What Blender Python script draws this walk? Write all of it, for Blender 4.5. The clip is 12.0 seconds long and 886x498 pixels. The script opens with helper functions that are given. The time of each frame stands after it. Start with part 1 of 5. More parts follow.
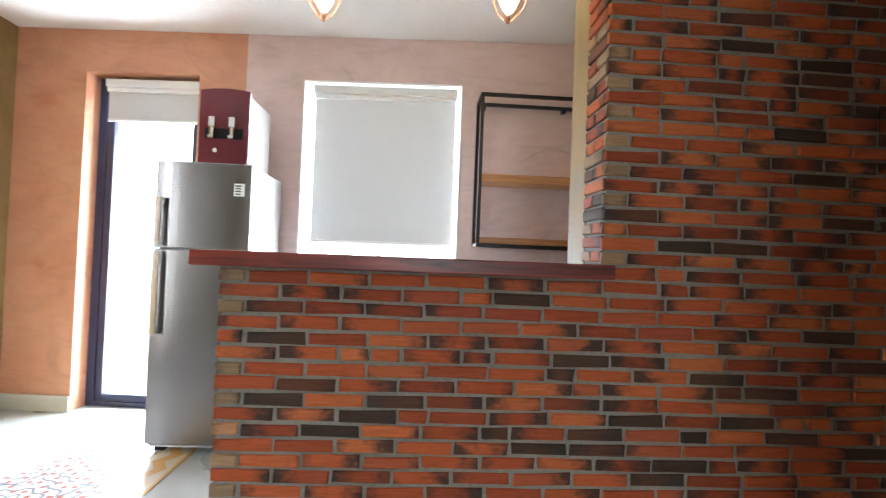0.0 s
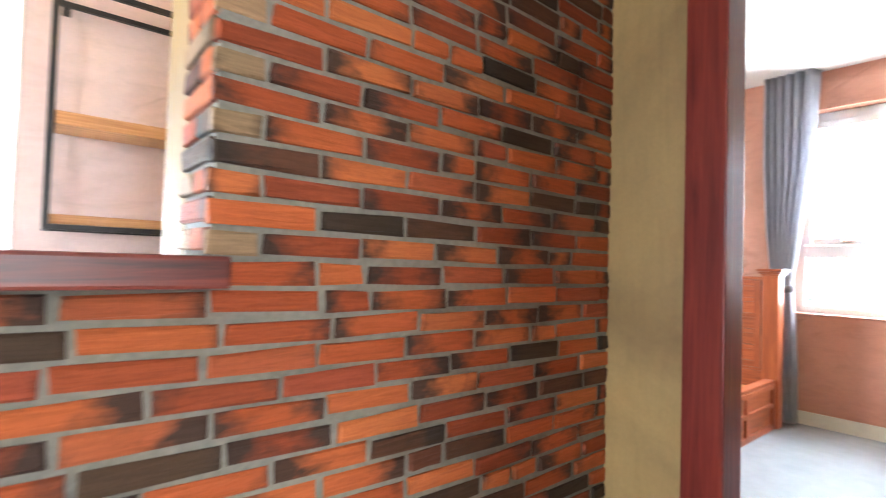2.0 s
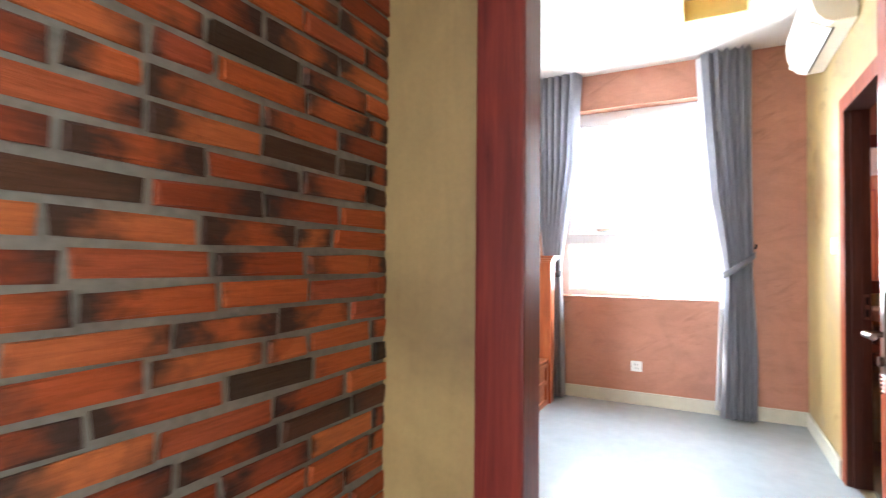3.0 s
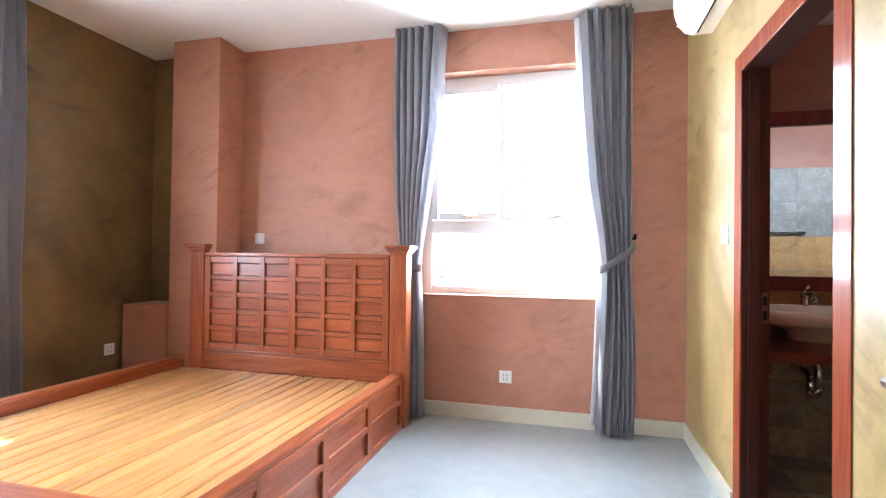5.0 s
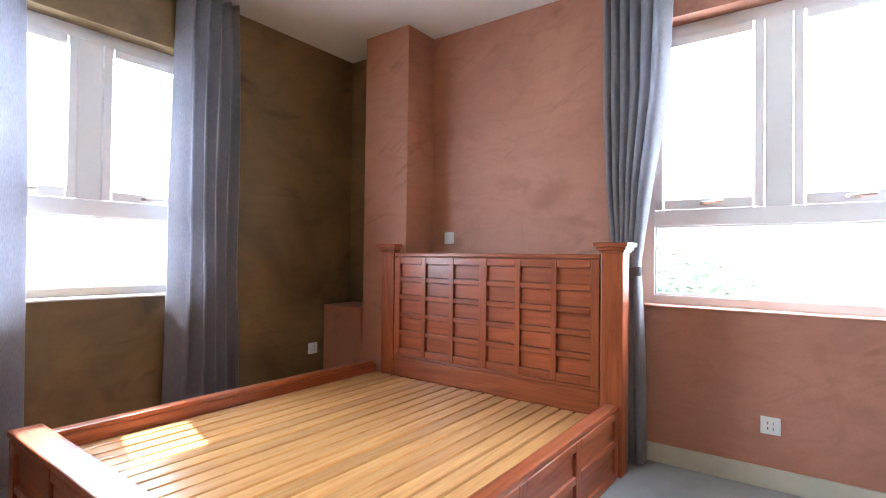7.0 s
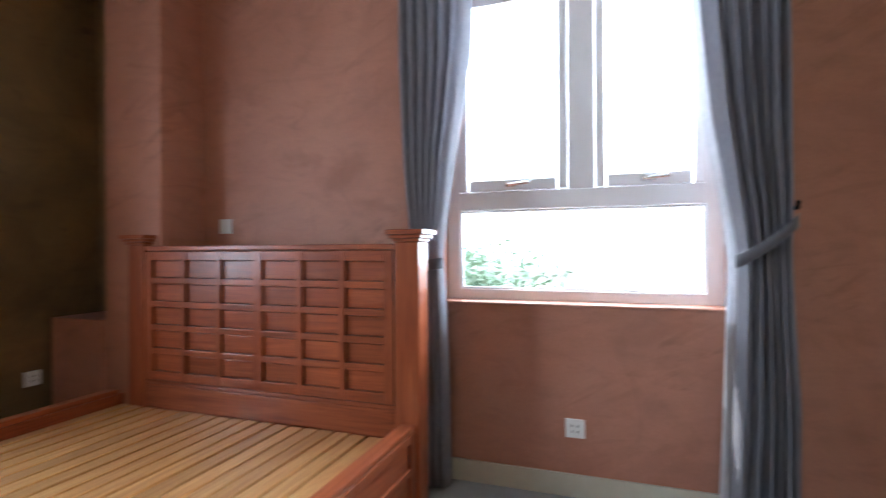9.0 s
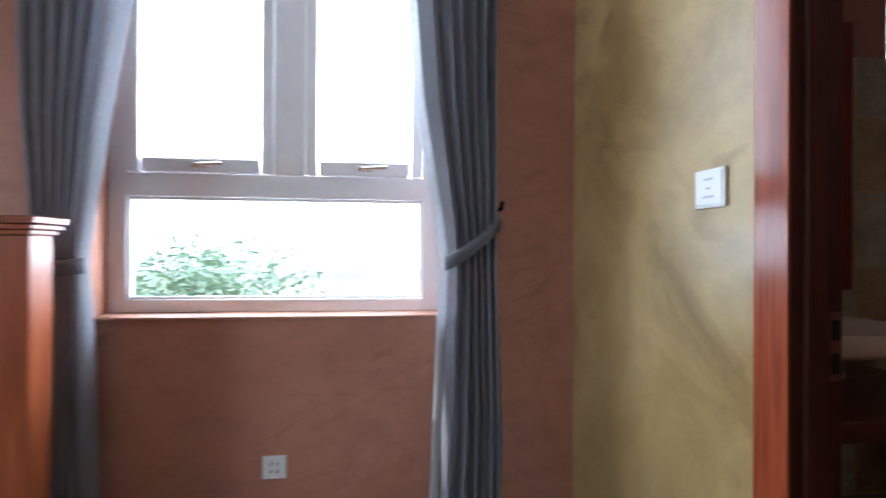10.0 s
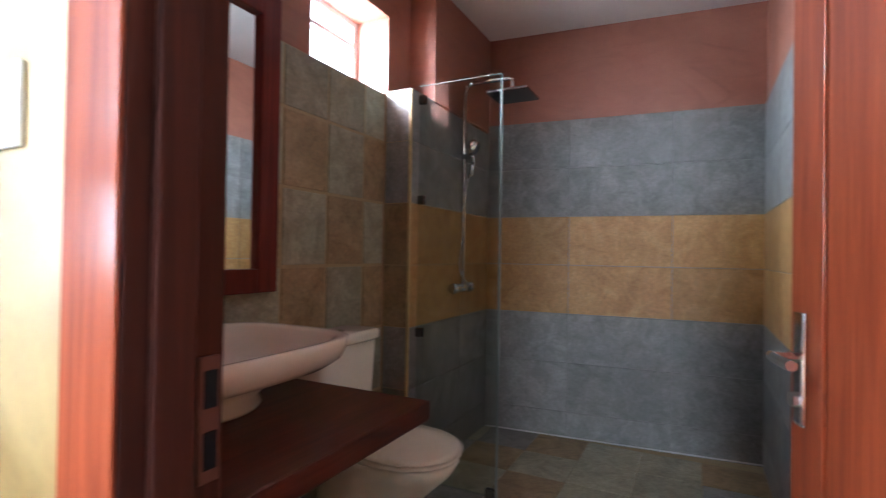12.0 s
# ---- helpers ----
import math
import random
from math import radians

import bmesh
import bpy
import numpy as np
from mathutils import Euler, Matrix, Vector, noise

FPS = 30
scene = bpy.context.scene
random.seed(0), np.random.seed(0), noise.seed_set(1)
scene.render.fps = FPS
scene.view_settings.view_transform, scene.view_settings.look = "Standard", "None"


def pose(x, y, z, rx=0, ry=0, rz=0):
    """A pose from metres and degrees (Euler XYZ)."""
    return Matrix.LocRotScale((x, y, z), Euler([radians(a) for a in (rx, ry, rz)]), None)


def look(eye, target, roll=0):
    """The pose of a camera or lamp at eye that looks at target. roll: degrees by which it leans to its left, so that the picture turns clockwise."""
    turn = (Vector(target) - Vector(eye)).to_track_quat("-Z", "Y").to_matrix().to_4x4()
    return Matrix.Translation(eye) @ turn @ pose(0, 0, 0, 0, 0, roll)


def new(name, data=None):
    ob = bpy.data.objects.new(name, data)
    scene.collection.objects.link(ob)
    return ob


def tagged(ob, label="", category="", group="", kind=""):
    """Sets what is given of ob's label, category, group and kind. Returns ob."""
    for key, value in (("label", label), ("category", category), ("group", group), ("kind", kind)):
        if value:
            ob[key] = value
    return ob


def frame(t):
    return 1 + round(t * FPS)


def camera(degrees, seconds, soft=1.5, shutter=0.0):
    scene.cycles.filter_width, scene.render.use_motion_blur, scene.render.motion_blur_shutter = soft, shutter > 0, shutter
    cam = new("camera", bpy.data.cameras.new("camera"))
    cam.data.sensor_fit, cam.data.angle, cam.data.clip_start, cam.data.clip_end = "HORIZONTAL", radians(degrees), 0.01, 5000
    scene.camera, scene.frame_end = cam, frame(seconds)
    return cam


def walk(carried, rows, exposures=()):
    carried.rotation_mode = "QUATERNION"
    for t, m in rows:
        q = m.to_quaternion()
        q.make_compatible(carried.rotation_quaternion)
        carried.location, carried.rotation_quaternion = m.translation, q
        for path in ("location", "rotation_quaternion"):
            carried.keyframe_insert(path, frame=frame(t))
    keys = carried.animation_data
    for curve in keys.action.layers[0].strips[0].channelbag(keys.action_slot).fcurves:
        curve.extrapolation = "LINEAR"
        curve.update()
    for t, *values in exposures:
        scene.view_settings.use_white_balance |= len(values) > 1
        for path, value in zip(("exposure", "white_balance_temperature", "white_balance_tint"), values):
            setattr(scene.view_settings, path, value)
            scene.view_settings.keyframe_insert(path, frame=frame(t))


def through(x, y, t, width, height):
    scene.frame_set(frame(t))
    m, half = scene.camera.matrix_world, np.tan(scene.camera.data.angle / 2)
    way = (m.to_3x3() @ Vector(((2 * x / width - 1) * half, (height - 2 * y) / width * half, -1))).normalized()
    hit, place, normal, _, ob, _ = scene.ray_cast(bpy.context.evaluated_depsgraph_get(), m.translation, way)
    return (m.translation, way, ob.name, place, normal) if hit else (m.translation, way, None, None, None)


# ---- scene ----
cam = camera(83.2, 12.0, 1.15, 0.4)
# seconds, x, y, z, pitch, roll, yaw
ROWS = [
    (0.0, -0.042, 0.011, 1.214, 1.10, -2.22, -3.54),
    (0.5, -0.020, 0.160, 1.220, 1.01, -2.40, -9.06),
    (1.0, 0.066, 0.385, 1.218, 2.18, -1.66, -17.23),
    (1.5, 0.205, 0.560, 1.207, 1.56, -2.01, -27.70),
    (2.0, 0.339, 0.731, 1.213, 1.65, -1.69, -39.71),
    (2.5, 0.528, 0.864, 1.196, 1.89, -0.24, -52.17),
    (3.0, 0.703, 0.910, 1.197, 1.30, -0.51, -62.39),
    (3.5, 0.943, 0.984, 1.195, 1.72, -0.74, -72.37),
    (3.7, 0.998, 0.963, 1.190, 1.15, -0.65, -74.82),
    (5.3, 1.732, 0.969, 1.175, 0.76, -0.78, -75.55),
    (5.5, 1.781, 1.003, 1.161, 0.58, -0.76, -73.68),
    (6.0, 1.964, 1.021, 1.148, 0.95, -0.51, -62.99),
    (6.5, 2.089, 1.099, 1.141, 1.23, -0.99, -55.69),
    (6.7, 2.117, 1.178, 1.147, 1.11, -0.94, -53.80),
    (8.3, 2.519, 1.332, 1.166, 0.09, 0.10, -54.06),
    (8.5, 2.606, 1.254, 1.166, -0.04, 0.28, -56.49),
    (9.0, 2.817, 1.223, 1.152, 0.12, 0.31, -70.64),
    (9.5, 3.021, 1.108, 1.143, 0.34, 0.29, -84.71),
    (10.0, 3.242, 1.014, 1.152, 0.08, -0.33, -96.93),
    (10.5, 3.453, 0.930, 1.152, 0.41, -0.59, -114.23),
    (11.0, 3.569, 0.767, 1.137, 0.62, -0.15, -130.59),
    (11.5, 3.640, 0.591, 1.144, 0.44, -0.40, -142.03),
    (12.0, 3.652, 0.502, 1.147, 0.60, -0.89, -152.99),
]
EXPOSURES = [(t, e, 6050 if t < 4 else (5800 if t < 9 else 5600), 10) for t, e in ((0.0, 1.6), (0.5, 1.65), (1.0, 2.0), (1.5, 2.4), (2.0, 2.9), (2.5, 3.1), (3.0, 2.9), (3.5, 2.75), (5.5, 2.5), (6.5, 2.15), (8.5, 1.4), (9.5, 1.15), (10.5, 0.95), (11.0, 1.0), (11.5, 2.1), (12.0, 2.7))]
walk(cam, [(t, pose(x, y, z, 90 + pitch, roll, yaw)) for t, x, y, z, pitch, roll, yaw in ROWS], EXPOSURES)

# ---- light ----
world = bpy.data.worlds.new("sky")
scene.world = world
world.use_nodes = True
wn = world.node_tree.nodes
sky = wn.new("ShaderNodeTexSky")
sky.sky_type = "NISHITA"
sky.sun_disc = False
SUN_ELEVATION, SUN_AZIMUTH = 57.0, 15.0
sky.sun_elevation = radians(SUN_ELEVATION)
sky.sun_rotation = radians(SUN_AZIMUTH)
sky.air_density, sky.dust_density, sky.ozone_density = 1.0, 1.0, 1.0
wn["Background"].inputs["Strength"].default_value = 0.15
world.node_tree.links.new(sky.outputs[0], wn["Background"].inputs["Color"])
sun_data = bpy.data.lights.new("sun", "SUN")
sun_data.energy, sun_data.angle, sun_data.color = 5.0, radians(0.5), (1.0, 0.95, 0.87)
sun = new("sun", sun_data)
_se, _sa = radians(SUN_ELEVATION), radians(SUN_AZIMUTH)
SUN_FROM = Vector((math.cos(_se) * math.sin(_sa), math.cos(_se) * math.cos(_sa), math.sin(_se)))
sun.matrix_world = look(SUN_FROM * 30, (0, 0, 0))


def window_light(name, eye, target, width, height, watts):
    """Daylight of the sky, standing just outside a window's glass or an added, unseen opening."""
    data = bpy.data.lights.new(name, "AREA")
    data.shape, data.size, data.size_y, data.energy, data.color = "RECTANGLE", width, height, watts, (0.87, 0.94, 1.0)
    ob = new(name, data)
    ob.matrix_world = look(eye, target)
    return ob


window_light("window_light_east", (5.50, 1.43, 1.80), (0, 1.43, 1.5), 1.25, 1.45, 46)
window_light("window_light_north", (3.22, 4.86, 1.75), (3.22, 0, 1.6), 1.30, 1.70, 64)
window_light("window_light_kitchen", (-0.29, 4.05, 1.75), (-0.29, 0, 1.7), 1.20, 1.40, 92)
window_light("window_light_kitchen_door", (-1.85, 4.35, 1.05), (-1.85, 0, 0.9), 0.85, 2.05, 108)
window_light("window_light_bath", (5.46, -1.36, 2.17), (4.1, -1.45, 0.6), 0.55, 0.42, 19)
# fill for the brick wall, through two openings added out of view
window_light("unseen_fill_living", (-3.26, 0.85, 1.30), (0, 0.85, 1.2), 1.00, 1.90, 9)
window_light("unseen_fill_passage", (0.08, -2.86, 1.35), (0.08, 0, 1.2), 0.80, 1.90, 4.4)


# ---- materials ----
def shader(name, rough=0.6, metal=0.0, spec=0.5):
    m = bpy.data.materials.new(name)
    m.use_nodes = True
    b = m.node_tree.nodes["Principled BSDF"]
    b.inputs["Roughness"].default_value, b.inputs["Metallic"].default_value = rough, metal
    b.inputs["Specular IOR Level"].default_value = spec
    return m, m.node_tree.nodes, m.node_tree.links, b


def noise_node(n, l, vec, scale, detail=4.0, rough=0.55, dist=0.0):
    t = n.new("ShaderNodeTexNoise")
    t.inputs["Scale"].default_value, t.inputs["Detail"].default_value = scale, detail
    t.inputs["Roughness"].default_value, t.inputs["Distortion"].default_value = rough, dist
    if vec is not None:
        l.new(vec, t.inputs["Vector"])
    return t


def ramp_node(n, l, fac, stops):
    r = n.new("ShaderNodeValToRGB")
    e = r.color_ramp.elements
    while len(e) < len(stops):
        e.new(0.5)
    for k, (p, c) in enumerate(stops):
        e[k].position, e[k].color = p, (*c, 1)
    l.new(fac, r.inputs["Fac"])
    return r


def mix_node(n, l, fac, a, b, kind="MIX"):
    x = n.new("ShaderNodeMix")
    x.data_type, x.blend_type = "RGBA", kind
    if isinstance(fac, (int, float)):
        x.inputs[0].default_value = fac
    else:
        l.new(fac, x.inputs[0])
    for sock, v in ((x.inputs[6], a), (x.inputs[7], b)):
        if isinstance(v, tuple):
            sock.default_value = (*v, 1)
        else:
            l.new(v, sock)
    return x.outputs[2]


def bump_node(n, l, height, bsdf, strength=0.2, dist=0.01):
    b = n.new("ShaderNodeBump")
    b.inputs["Strength"].default_value, b.inputs["Distance"].default_value = strength, dist
    l.new(height, b.inputs["Height"])
    l.new(b.outputs[0], bsdf.inputs["Normal"])


def world_vec(n, l, stretch=(1, 1, 1), turn=(0, 0, 0)):
    g = n.new("ShaderNodeNewGeometry")
    mp = n.new("ShaderNodeMapping")
    mp.inputs["Scale"].default_value = stretch
    mp.inputs["Rotation"].default_value = turn
    l.new(g.outputs["Position"], mp.inputs["Vector"])
    return mp.outputs[0]


def object_vec(n, l, stretch=(1, 1, 1)):
    """Object coordinates shifted by the object's own random number, so that copies differ."""
    tc = n.new("ShaderNodeTexCoord")
    oi = n.new("ShaderNodeObjectInfo")
    add = n.new("ShaderNodeVectorMath")
    add.operation = "ADD"
    mul = n.new("ShaderNodeMath")
    mul.operation = "MULTIPLY"
    mul.inputs[1].default_value = 37.0
    l.new(oi.outputs["Random"], mul.inputs[0])
    l.new(tc.outputs["Object"], add.inputs[0])
    l.new(mul.outputs[0], add.inputs[1])
    mp = n.new("ShaderNodeMapping")
    mp.inputs["Scale"].default_value = stretch
    l.new(add.outputs[0], mp.inputs["Vector"])
    return mp.outputs[0], oi.outputs["Random"]


def plaster(name, dark, mid, light, rough=0.5, spots=None, strength=0.10, stroke=0.14, stretch=(1.0, 1.0, 3.2), scale=1.3, sweeps=0.6, smears=0.0):
    """Burnished lime plaster: cloudy patches, trowel sweeps and fine grain."""
    m, n, l, b = shader(name, rough)
    v = world_vec(n, l)
    cloud = noise_node(n, l, v, scale, 5, 0.6, 0.8)
    col = ramp_node(n, l, cloud.outputs[0], [(0.3, dark), (0.5, mid), (0.72, light)]).outputs[0]
    sweep = noise_node(n, l, world_vec(n, l, stretch, (0.5, 0.4, 0.3) if stretch[2] > 1 else (0, 0, 0)), 2.3, 3, 0.5, 2.2)
    sw = ramp_node(n, l, sweep.outputs[0], [(0.30, (0.86, 0.85, 0.84)), (0.5, (1, 1, 1)), (0.70, (1.05, 1.05, 1.05))]).outputs[0]
    col = mix_node(n, l, sweeps, col, sw, "MULTIPLY")
    if spots:
        sp = noise_node(n, l, world_vec(n, l, (1, 1, 1.6)), 2.6, 3, 0.5, 0.4)
        fac = ramp_node(n, l, sp.outputs[0], [(0.62, (0, 0, 0)), (0.76, (1, 1, 1))]).outputs[0]
        col = mix_node(n, l, fac, col, spots)
    arc = noise_node(n, l, world_vec(n, l, (1.0, 1.0, 1.7), (0.2, 0.5, 0.1)), 0.9, 2, 0.4, 1.1)
    line = ramp_node(n, l, arc.outputs[0], [(0.485, (0, 0, 0)), (0.497, (1, 1, 1)), (0.503, (1, 1, 1)), (0.53, (0, 0, 0))]).outputs[0]
    where = ramp_node(n, l, noise_node(n, l, v, 2.1, 3, 0.6).outputs[0], [(0.48, (0, 0, 0)), (0.66, (1, 1, 1))]).outputs[0]
    fac = mix_node(n, l, 1.0, line, where, "MULTIPLY")
    col = mix_node(n, l, fac, col, mix_node(n, l, 1.0, col, (1 - stroke, 1 - stroke * 1.05, 1 - stroke * 1.1), "MULTIPLY"))
    if smears:
        # slanting dark rubs of the trowel, in patches
        mp = n.new("ShaderNodeMapping")
        mp.inputs["Scale"].default_value = (1.1, 1.1, 6.5)
        l.new(world_vec(n, l, (1, 1, 1), (0.5, 0.4, 0.0)), mp.inputs["Vector"])
        rub = ramp_node(n, l, noise_node(n, l, mp.outputs[0], 2.4, 4, 0.6, 0.5).outputs[0], [(0.54, (0, 0, 0)), (0.68, (1, 1, 1))]).outputs[0]
        patch = ramp_node(n, l, noise_node(n, l, v, 1.5, 3, 0.55).outputs[0], [(0.50, (0, 0, 0)), (0.62, (1, 1, 1))]).outputs[0]
        dim = (1 - smears, 1 - smears * 1.15, 1 - smears * 1.25)
        col = mix_node(n, l, mix_node(n, l, 1.0, rub, patch, "MULTIPLY"), col, mix_node(n, l, 1.0, col, dim, "MULTIPLY"))
    fine = noise_node(n, l, v, 90, 3, 0.6)
    col = mix_node(n, l, 0.18, col, ramp_node(n, l, fine.outputs[0], [(0.3, (0.7, 0.7, 0.7)), (0.7, (1.2, 1.2, 1.2))]).outputs[0], "MULTIPLY")
    l.new(col, b.inputs["Base Color"])
    rr = ramp_node(n, l, cloud.outputs[0], [(0.3, (rough - .1,) * 3), (0.7, (rough + .15,) * 3)])
    l.new(rr.outputs[0], b.inputs["Roughness"])
    bump_node(n, l, sweep.outputs[0], b, strength, 0.006)
    return m


def plain(name, colour, rough=0.5, metal=0.0, vary=0.12, scale=30.0, bump=0.05, spec=0.5):
    m, n, l, b = shader(name, rough, metal, spec)
    v = world_vec(n, l)
    a = noise_node(n, l, v, scale, 4)
    c = noise_node(n, l, v, scale / 12, 3)
    lo, hi = tuple(x * (1 - vary) for x in colour), tuple(min(1, x * (1 + vary)) for x in colour)
    col = mix_node(n, l, 0.5, ramp_node(n, l, a.outputs[0], [(0.3, lo), (0.7, hi)]).outputs[0], ramp_node(n, l, c.outputs[0], [(0.3, lo), (0.7, hi)]).outputs[0])
    l.new(col, b.inputs["Base Color"])
    if bump:
        bump_node(n, l, a.outputs[0], b, bump, 0.003)
    return m


def wood(name, dark, mid, light, rough=0.3, axis=0, coat=0.0, spec=0.3, coat_rough=0.22):
    """Varnished wood with its grain along the object's x, y or z."""
    m, n, l, b = shader(name, rough, 0.0, spec)
    st = [14.0, 14.0, 14.0]
    st[axis] = 0.9
    v, rnd = object_vec(n, l, tuple(st))
    g1 = noise_node(n, l, v, 1.6, 6, 0.6, 1.6)
    col = ramp_node(n, l, g1.outputs[0], [(0.28, dark), (0.5, mid), (0.74, light)]).outputs[0]
    st2 = [110.0, 110.0, 110.0]
    st2[axis] = 3.0
    v2, _ = object_vec(n, l, tuple(st2))
    g2 = noise_node(n, l, v2, 1.5, 3, 0.6)
    col = mix_node(n, l, 0.45, col, ramp_node(n, l, g2.outputs[0], [(0.35, (0.68, 0.62, 0.58)), (0.65, (1.1, 1.1, 1.1))]).outputs[0], "MULTIPLY")
    hue = n.new("ShaderNodeHueSaturation")
    mr = n.new("ShaderNodeMapRange")
    mr.inputs["To Min"].default_value, mr.inputs["To Max"].default_value = 0.82, 1.15
    l.new(rnd, mr.inputs[0])
    l.new(mr.outputs[0], hue.inputs["Value"])
    l.new(col, hue.inputs["Color"])
    l.new(hue.outputs[0], b.inputs["Base Color"])
    b.inputs["Coat Weight"].default_value, b.inputs["Coat Roughness"].default_value = coat, coat_rough
    bump_node(n, l, g2.outputs[0], b, 0.12, 0.002)
    return m


def brick_material(name, per_island=False, pale=False):
    """Kiln-fired brick: its own shade of orange, ends burnt towards black, streaks and grit."""
    m, n, l, b = shader(name, 0.7, 0.0, 0.2)
    if per_island:
        rnd = n.new("ShaderNodeNewGeometry").outputs["Random Per Island"]
    else:
        rnd = n.new("ShaderNodeObjectInfo").outputs["Random"]

    def op(kind, a, c=0.0, clamp=False):
        q = n.new("ShaderNodeMath")
        q.operation, q.use_clamp = kind, clamp
        for k, v in enumerate((a, c)):
            if isinstance(v, (int, float)):
                q.inputs[k].default_value = v
            else:
                l.new(v, q.inputs[k])
        return q.outputs[0]
    if pale:
        stops = [(0.0, (0.24, 0.165, 0.09)), (0.5, (0.34, 0.22, 0.12)), (1.0, (0.45, 0.22, 0.10))]
    else:
        stops = [(0.0, (0.038, 0.025, 0.016)), (0.10, (0.066, 0.037, 0.020)), (0.17, (0.105, 0.040, 0.021)), (0.22, (0.230, 0.048, 0.018)), (0.45, (0.355, 0.074, 0.022)), (0.64, (0.440, 0.105, 0.029)), (0.84, (0.476, 0.140, 0.042)), (1.0, (0.290, 0.058, 0.026))]
    base = ramp_node(n, l, rnd, stops).outputs[0]
    at = n.new("ShaderNodeAttribute")
    at.attribute_name = "along"
    along = at.outputs["Fac"]
    cloud = noise_node(n, l, world_vec(n, l, (22, 22, 34)), 1.0, 3, 0.55, 0.4).outputs[0]
    wob = op("MULTIPLY", op("SUBTRACT", cloud, 0.5), 1.7)
    r1, r2 = op("FRACT", op("MULTIPLY", rnd, 57.3)), op("FRACT", op("MULTIPLY", rnd, 131.7))
    left = op("MULTIPLY", op("SUBTRACT", op("ADD", op("MULTIPLY", along, -1.0), wob), op("ADD", op("MULTIPLY", r1, 1.45), -0.12)), 1.3, True)
    right = op("MULTIPLY", op("SUBTRACT", op("ADD", along, wob), op("ADD", op("MULTIPLY", r2, 1.45), -0.12)), 1.3, True)
    burnt = op("MULTIPLY", op("MAXIMUM", left, right), 0.6 if pale else 0.93)
    col = mix_node(n, l, burnt, base, (0.035, 0.026, 0.02))
    streak = noise_node(n, l, world_vec(n, l, (12, 12, 150)), 1.0, 4, 0.6, 0.6)
    col = mix_node(n, l, 0.55, col, ramp_node(n, l, streak.outputs[0], [(0.3, (0.6, 0.58, 0.56)), (0.7, (1.25, 1.22, 1.2))]).outputs[0], "MULTIPLY")
    grain = noise_node(n, l, world_vec(n, l), 260, 3, 0.6)
    col = mix_node(n, l, 0.3, col, ramp_node(n, l, grain.outputs[0], [(0.3, (0.65, 0.65, 0.65)), (0.7, (1.2, 1.2, 1.2))]).outputs[0], "MULTIPLY")
    l.new(col, b.inputs["Base Color"])
    bump_node(n, l, streak.outputs[0], b, 0.5, 0.005)
    return m


def slate(name, dark, mid, light, rough=0.5):
    m, n, l, b = shader(name, rough)
    v, rnd = object_vec(n, l, (1, 1, 1))
    c = noise_node(n, l, v, 7, 6, 0.65, 1.0)
    col = ramp_node(n, l, c.outputs[0], [(0.3, dark), (0.52, mid), (0.75, light)]).outputs[0]
    hue = n.new("ShaderNodeHueSaturation")
    mr = n.new("ShaderNodeMapRange")
    mr.inputs["To Min"].default_value, mr.inputs["To Max"].default_value = 0.85, 1.15
    l.new(rnd, mr.inputs[0])
    l.new(mr.outputs[0], hue.inputs["Value"])
    l.new(col, hue.inputs["Color"])
    l.new(hue.outputs[0], b.inputs["Base Color"])
    f = noise_node(n, l, v, 55, 5, 0.75)
    col = mix_node(n, l, 0.55, hue.outputs[0], ramp_node(n, l, f.outputs[0], [(0.32, (0.55, 0.55, 0.55)), (0.68, (1.3, 1.3, 1.3))]).outputs[0], "MULTIPLY")
    l.new(col, b.inputs["Base Color"])
    bump_node(n, l, f.outputs[0], b, 0.4, 0.005)
    return m


def fabric(name, colour, through=0.25, uneven=0.35, vary=0.2, passing=1.0):
    m, n, l, b = shader(name, 0.85, 0, 0.2)
    v = world_vec(n, l)
    w = noise_node(n, l, world_vec(n, l, (300, 300, 40)), 1.0, 2)
    w2 = noise_node(n, l, v, 3.0, 3)
    lo, hi = tuple(x * (1 - vary) for x in colour), tuple(x * (1 + vary) for x in colour)
    col = mix_node(n, l, uneven, ramp_node(n, l, w.outputs[0], [(0.3, lo), (0.7, hi)]).outputs[0], ramp_node(n, l, w2.outputs[0], [(0.3, lo), (0.7, hi)]).outputs[0])
    l.new(col, b.inputs["Base Color"])
    b.inputs["Sheen Weight"].default_value = 0.4
    tr = n.new("ShaderNodeBsdfTranslucent")
    lit = n.new("ShaderNodeHueSaturation")
    lit.inputs["Value"].default_value = passing
    l.new(col, lit.inputs["Color"])
    l.new(lit.outputs[0], tr.inputs["Color"])
    ms = n.new("ShaderNodeMixShader")
    ms.inputs[0].default_value = through
    l.new(b.outputs[0], ms.inputs[1])
    l.new(tr.outputs[0], ms.inputs[2])
    l.new(ms.outputs[0], n["Material Output"].inputs["Surface"])
    bump_node(n, l, w.outputs[0], b, 0.75 * vary, 0.001)
    return m


